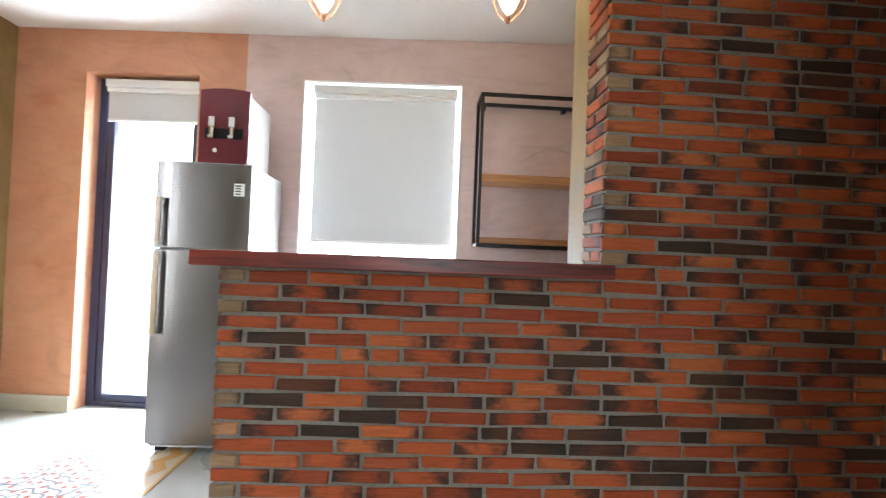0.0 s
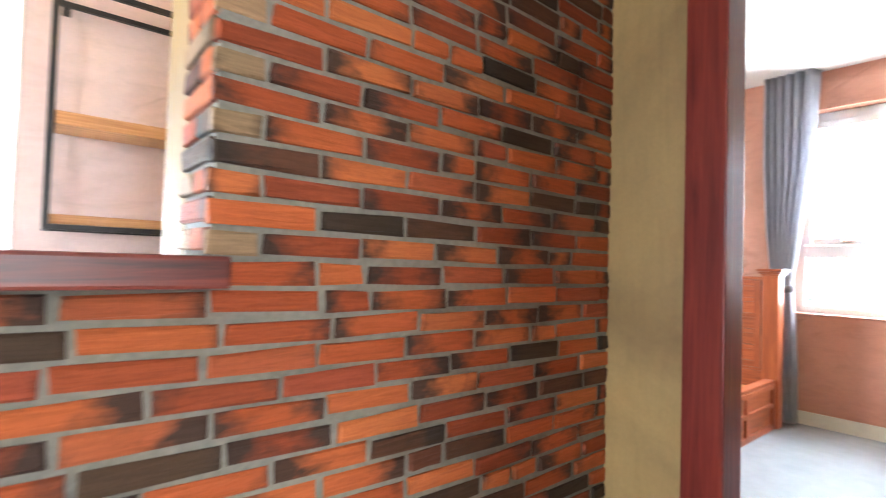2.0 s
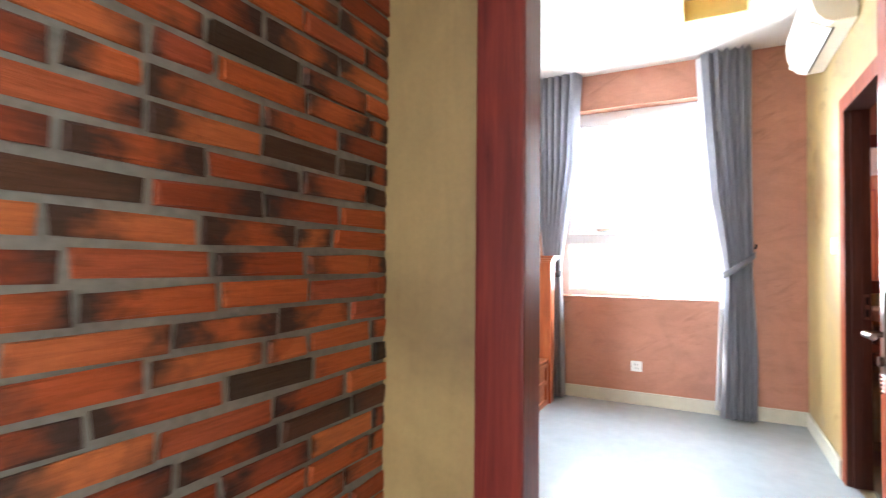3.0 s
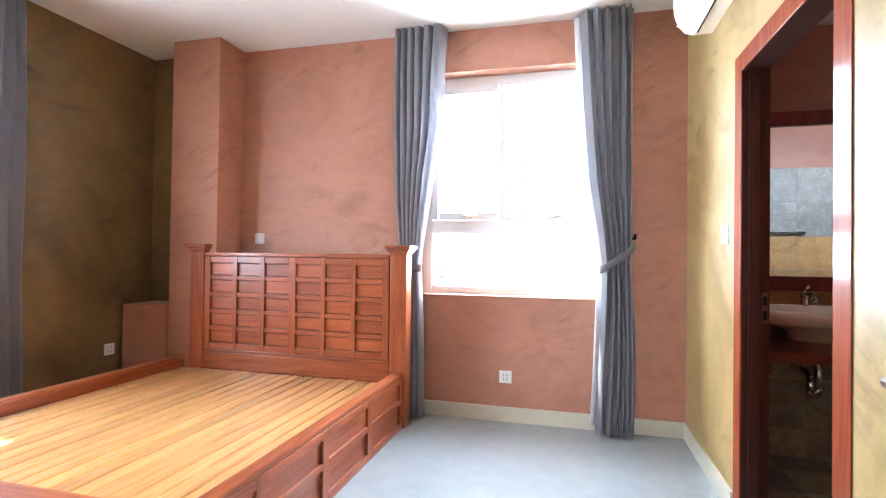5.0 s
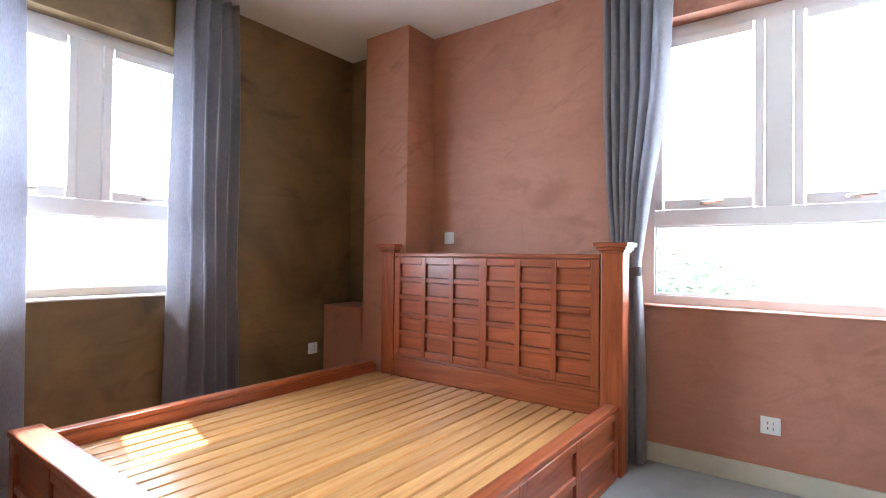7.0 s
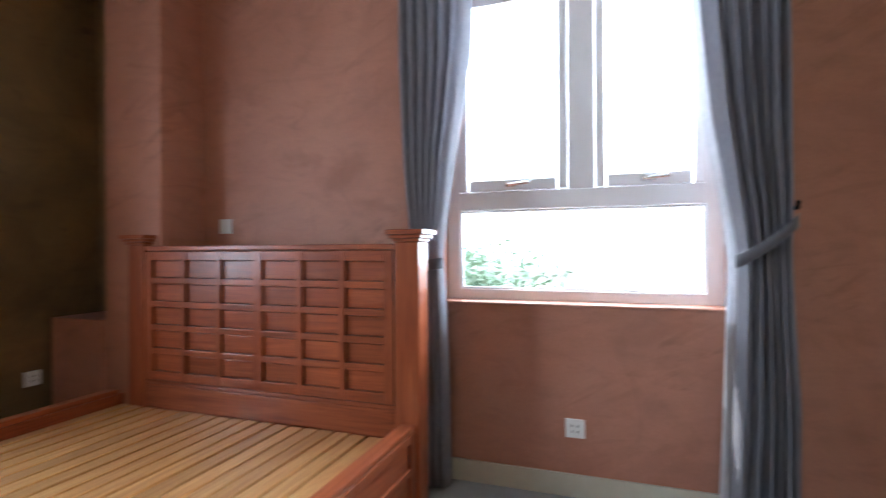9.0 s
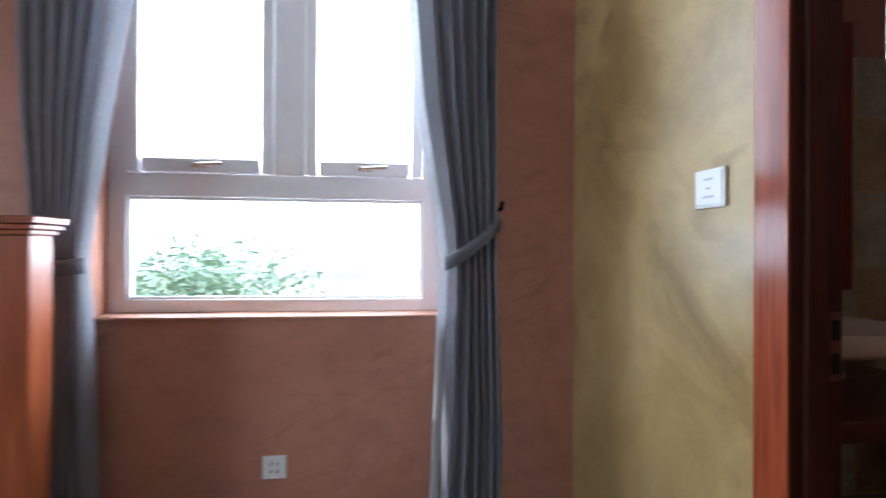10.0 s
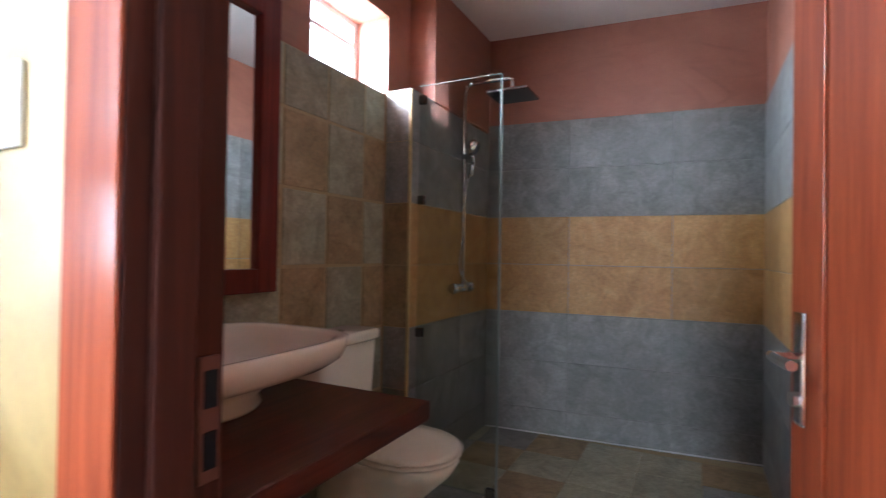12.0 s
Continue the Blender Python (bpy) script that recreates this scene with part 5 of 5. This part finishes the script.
def add_joined(acc, me, m):
    vs, fs, al = acc
    al.extend(a.value for a in me.attributes["along"].data)
    i = len(vs)
    vs.extend(tuple(m @ v.co) for v in me.vertices)
    fs.extend(tuple(i + k for k in p.vertices) for p in me.polygons)


def brick_field(x0, x1, z0, z1, near, m0):
    """Running courses of thin bricks; those within the heights of near are single pieces, the rest one mesh to a wall."""
    rest = {}
    n = int((z1 - z0) / COURSE)
    pitch = (z1 - z0) / n
    for c in range(n):
        z = z0 + pitch * (c + 0.5)
        x, first = x0, True
        while x < x1 - 0.02:
            w = rb.choice((0.168, 0.168, 0.174, 0.160, 0.168, 0.168, 0.168, 0.168, 0.168, 0.168, 0.082))
            if first:
                w = 0.072 if c % 2 else 0.168
            first = False
            s = 1.0
            if x + w > x1 - 0.03:
                s = (x1 - x) / w
            parent = wall_brick if x + w * s / 2 > 0.535 else wall_counter
            me = rb.choice(SIZES[w])
            if w == 0.072 and rb.random() < 0.7:
                me = rb.choice(PALE)
            m = m0 @ Matrix.Translation((x + w * s / 2, rb.uniform(-0.003, 0.003), z + rb.uniform(-0.002, 0.002))) @ Matrix.Rotation(rb.uniform(-0.009, 0.009), 4, "Y") @ Matrix.Diagonal((s, 1, rb.uniform(0.94, 1.03), 1))
            if near[0] < z < near[1]:
                place("brick", me, parent, m)
            else:
                add_joined(rest.setdefault(parent.name, ([], [], [])), me, m)
            x += w * s + rb.uniform(0.009, 0.0125)
    for name, acc in rest.items():
        me = bpy.data.meshes.new("bricks")
        me.from_pydata(acc[0], [], acc[1])
        me.materials.append(BRICK_JOINED)
        mark_along(me, acc[2])
        ob = new("bricks", me)
        ob.parent = bpy.data.objects[name]
        tagged(ob, "bricks high up and near the floor", kind="stuff")


brick_field(-0.60, 1.578, 0.0, 1.166, (0.30, 1.2), Matrix.Translation((0, 1.501, 0)))
brick_field(0.536, 1.578, 1.166, KITCHEN_Z, (1.1, 2.05), Matrix.Translation((0, 1.501, 0)))
# the return of the brick wall into the serving opening
hm = [piece_mesh("brick", 0.165, BRICK_H, 0.012, 900 + k, BRICK if k else BRICK_PALE, 0.003, 0.002) for k in range(3)]
hq = [piece_mesh("brick", 0.078, BRICK_H, 0.012, 950 + k, BRICK if k else BRICK_PALE, 0.003, 0.002) for k in range(3)]
RM = Matrix(((0, 1, 0, 0.534), (-1, 0, 0, 1.60), (0, 0, 1, 0), (0, 0, 0, 1)))
nret = int((KITCHEN_Z - 1.215) / COURSE)
for c in range(nret):
    z = 1.218 + COURSE * (c + 0.5)
    if c % 2:
        place("brick", rb.choice(hm), wall_brick, RM @ Matrix.Translation((0, rb.uniform(-0.002, 0.002), z)))
    else:
        for x in (-0.043, 0.043):
            place("brick", rb.choice(hq), wall_brick, RM @ Matrix.Translation((x, rb.uniform(-0.002, 0.002), z)))

# bathroom tiles: bands of slate


def band(z):
    return SLATE_GOLD if 0.78 < z < 1.40 else SLATE_BLUE


TILES = {}


def tile_mesh(w, h, mat, joint=0.004):
    key = (round(w, 3), round(h, 3), mat.name, joint)
    if key not in TILES:
        TILES[key] = piece_mesh("tile", w - joint, h - joint, 0.008, 3, mat, 0.0015, 0.0)
    return TILES[key]


def tile_wall(parent, m0, u0, u1, top, wide, pick, joint=0.004, bed=None):
    """Rows of tiles up to top, the joints at 0.78 + k * 0.31; pick gives a tile's material, bed the grout behind them."""
    if bed:
        me = mesh_of("tile_bed", box(B(), u0, u1, 0.0045, 0.0085, 0.0, top - 0.003), bed)
        place("tile_bed", me, parent, m0)
    zs = [z for z in (-0.15, 0.16, 0.47, 0.78, 1.09, 1.40, 1.71, 2.02)]
    for j in range(len(zs) - 1):
        z0, z1 = max(zs[j], -0.01), min(zs[j + 1], top)
        if z1 - z0 < 0.02:
            continue
        u, k = u0, 0
        while u < u1 - 0.02:
            w = min(wide, u1 - u)
            place("tile", tile_mesh(w, z1 - z0, pick((z0 + z1) / 2, k, j), joint), parent, m0 @ Matrix.Translation((u + w / 2, 0, (z0 + z1) / 2)))
            u += w
            k += 1


def banded(z, k, j):
    return band(z)


def patchwork(z, k, j):
    if z > 1.72:
        return SLATE_GREEN
    return (SLATE_GREEN, SLATE_BROWN)[(k + j) % 2] if k > 2 else (SLATE_GOLD if 0.78 < z < 1.40 else SLATE_GREEN)


# local x along the wall, -y toward the room
tile_wall(wall_bath_back, Matrix(((-1, 0, 0, 0.0), (0, -1, 0, 0.009), (0, 0, 1, 0), (0, 0, 0, 1))), 0.10, 1.85, 2.02, 0.60, banded, 0.004, GREY_GROUT)
tile_wall(wall_bath_east, Matrix(((0, 1, 0, BX - 0.009), (-1, 0, 0, 0.13), (0, 0, 1, 0), (0, 0, 0, 1))), 0.0, 1.745, 1.957, 0.262, patchwork, 0.013, GROUT)
tile_wall(wall_bath_west, Matrix(((0, -1, 0, 3.319), (1, 0, 0, -2.80), (0, 0, 1, 0), (0, 0, 0, 1))), 0.0, 2.92, 2.02, 0.60, banded, 0.004, GREY_GROUT)
tile_wall(column_low, Matrix(((0, 1, 0, 4.919), (-1, 0, 0, -1.620), (0, 0, 1, 0), (0, 0, 0, 1))), 0.0, 1.03, 1.962, 0.60, banded)
tile_wall(column_low, Matrix(((-1, 0, 0, 5.07), (0, -1, 0, -1.619), (0, 0, 1, 0), (0, 0, 0, 1))), 0.0, 0.142, 1.962, 0.30, lambda z, k, j: SLATE_BROWN if 0.78 < z < 1.40 else SLATE_BLUE)
for x0, x1, y0, y1 in ((4.919, 5.08, -1.858, -1.617),):
    place("ledge_tile", piece_mesh("tile", x1 - x0, y1 - y0, 0.008, 4, SLATE_BLUE, 0.0015, 0.0), column_low, Matrix.Translation(((x0 + x1) / 2, (y0 + y1) / 2, 1.970)) @ Matrix.Rotation(radians(-90), 4, "X"))
trim = new("corner_trim", mesh_of("corner_trim", box(B(), 4.9125, 4.9265, -1.6185, -1.6065, 0.0, 1.9605, 0.003), TRIM))
trim.parent = column_low
tagged(trim, "pale yellow corner trim between the tiles")
sealant = new("sealant", mesh_of("sealant", box(B(), -1.80, -0.17, 0.0165, 0.024, 0.0005, 0.009, 0.002), SEALANT))
sealant.parent = wall_bath_back
tagged(sealant, "white sealant along the floor")
fl = bpy.data.objects["floor_bathroom"]
rf = random.Random(3)
for i in range(6):
    for j in range(10):
        x0, y0 = 3.31 + 0.31 * i, 0.12 - 0.31 * (j + 1)
        if y0 < -2.95:
            continue
        mt = rf.choice((SLATE_GREEN, SLATE_BROWN, SLATE_BLUE, SLATE_GREEN))
        place("tile", tile_mesh(0.31, 0.31, mt), fl, Matrix.Translation((x0 + 0.155, y0 + 0.155, 0.0)) @ Matrix.Rotation(radians(-90), 4, "X"))


# patterned kitchen floor tiles
def encaustic(name, kind):
    m, n, l, b = shader(name, 0.35)
    tc = n.new("ShaderNodeTexCoord")
    sep = n.new("ShaderNodeSeparateXYZ")
    l.new(tc.outputs["Object"], sep.inputs[0])

    def op(o, a, c=None):
        q = n.new("ShaderNodeMath")
        q.operation = o
        for k, v in enumerate((a, c)):
            if v is None:
                continue
            if isinstance(v, (int, float)):
                q.inputs[k].default_value = v
            else:
                l.new(v, q.inputs[k])
        return q.outputs[0]
    u, v = sep.outputs["X"], sep.outputs["Z"]
    if kind == "scroll":
        r = op("SQRT", op("ADD", op("POWER", op("ADD", u, 0.1), 2), op("POWER", op("ADD", v, 0.1), 2)))
        ang = op("ARCTAN2", op("ADD", v, 0.1), op("ADD", u, 0.1))
        wv = op("SINE", op("ADD", op("MULTIPLY", r, 95.0), op("MULTIPLY", op("SINE", op("MULTIPLY", ang, 8.0)), 1.5)))
        pet = op("MULTIPLY", op("SINE", op("MULTIPLY", u, 62.8)), op("SINE", op("MULTIPLY", v, 62.8)))
        col = ramp_node(n, l, wv, [(0.0, (0.72, 0.70, 0.66)), (0.62, (0.72, 0.70, 0.66)), (0.70, (0.07, 0.08, 0.11)), (1.0, (0.16, 0.18, 0.23))])
        red = ramp_node(n, l, pet, [(0.55, (0, 0, 0)), (0.62, (1, 1, 1))])
        c = mix_node(n, l, red.outputs[0], col.outputs[0], (0.30, 0.07, 0.05))
    else:
        zig = op("ABSOLUTE", op("SUBTRACT", op("FRACT", op("ADD", op("MULTIPLY", v, 5.0), 0.5)), 0.5))
        edge = op("ADD", op("MULTIPLY", zig, 0.12), -0.03)
        band_f = op("LESS_THAN", op("ABSOLUTE", op("SUBTRACT", u, edge)), 0.035)
        side = op("GREATER_THAN", op("ABSOLUTE", u), 0.08)
        c = mix_node(n, l, band_f, (0.62, 0.55, 0.42), (0.58, 0.30, 0.07))
        c = mix_node(n, l, side, c, (0.60, 0.34, 0.08))
    w = noise_node(n, l, tc.outputs["Object"], 30, 4)
    c = mix_node(n, l, 0.25, c, ramp_node(n, l, w.outputs[0], [(0.3, (0.7, 0.7, 0.7)), (0.7, (1.1, 1.1, 1.1))]).outputs[0], "MULTIPLY")
    l.new(c, b.inputs["Base Color"])
    return m


SCROLL, BORDER = encaustic("scroll_pattern_tile", "scroll"), encaustic("orange_border_tile", "border")
scroll_me = piece_mesh("tile", 0.199, 0.199, 0.006, 1, SCROLL, 0.001, 0.0)
border_me = piece_mesh("tile", 0.199, 0.199, 0.006, 1, BORDER, 0.001, 0.0)
lf = bpy.data.objects["floor_living"]
FLAT = Matrix.Rotation(radians(-90), 4, "X")
for i in range(8):
    for j in range(10):
        x, y = -1.40 - 0.2 * i, 1.35 + 0.2 * j
        m = Matrix.Translation((x, y, 0.004)) @ Matrix.Rotation(radians(90 * (i % 2 + 2 * (j % 2))), 4, "Z") @ FLAT
        if i == 0:
            m = Matrix.Translation((x, y, 0.004)) @ FLAT
        place("tile", border_me if i == 0 else scroll_me, lf, m)
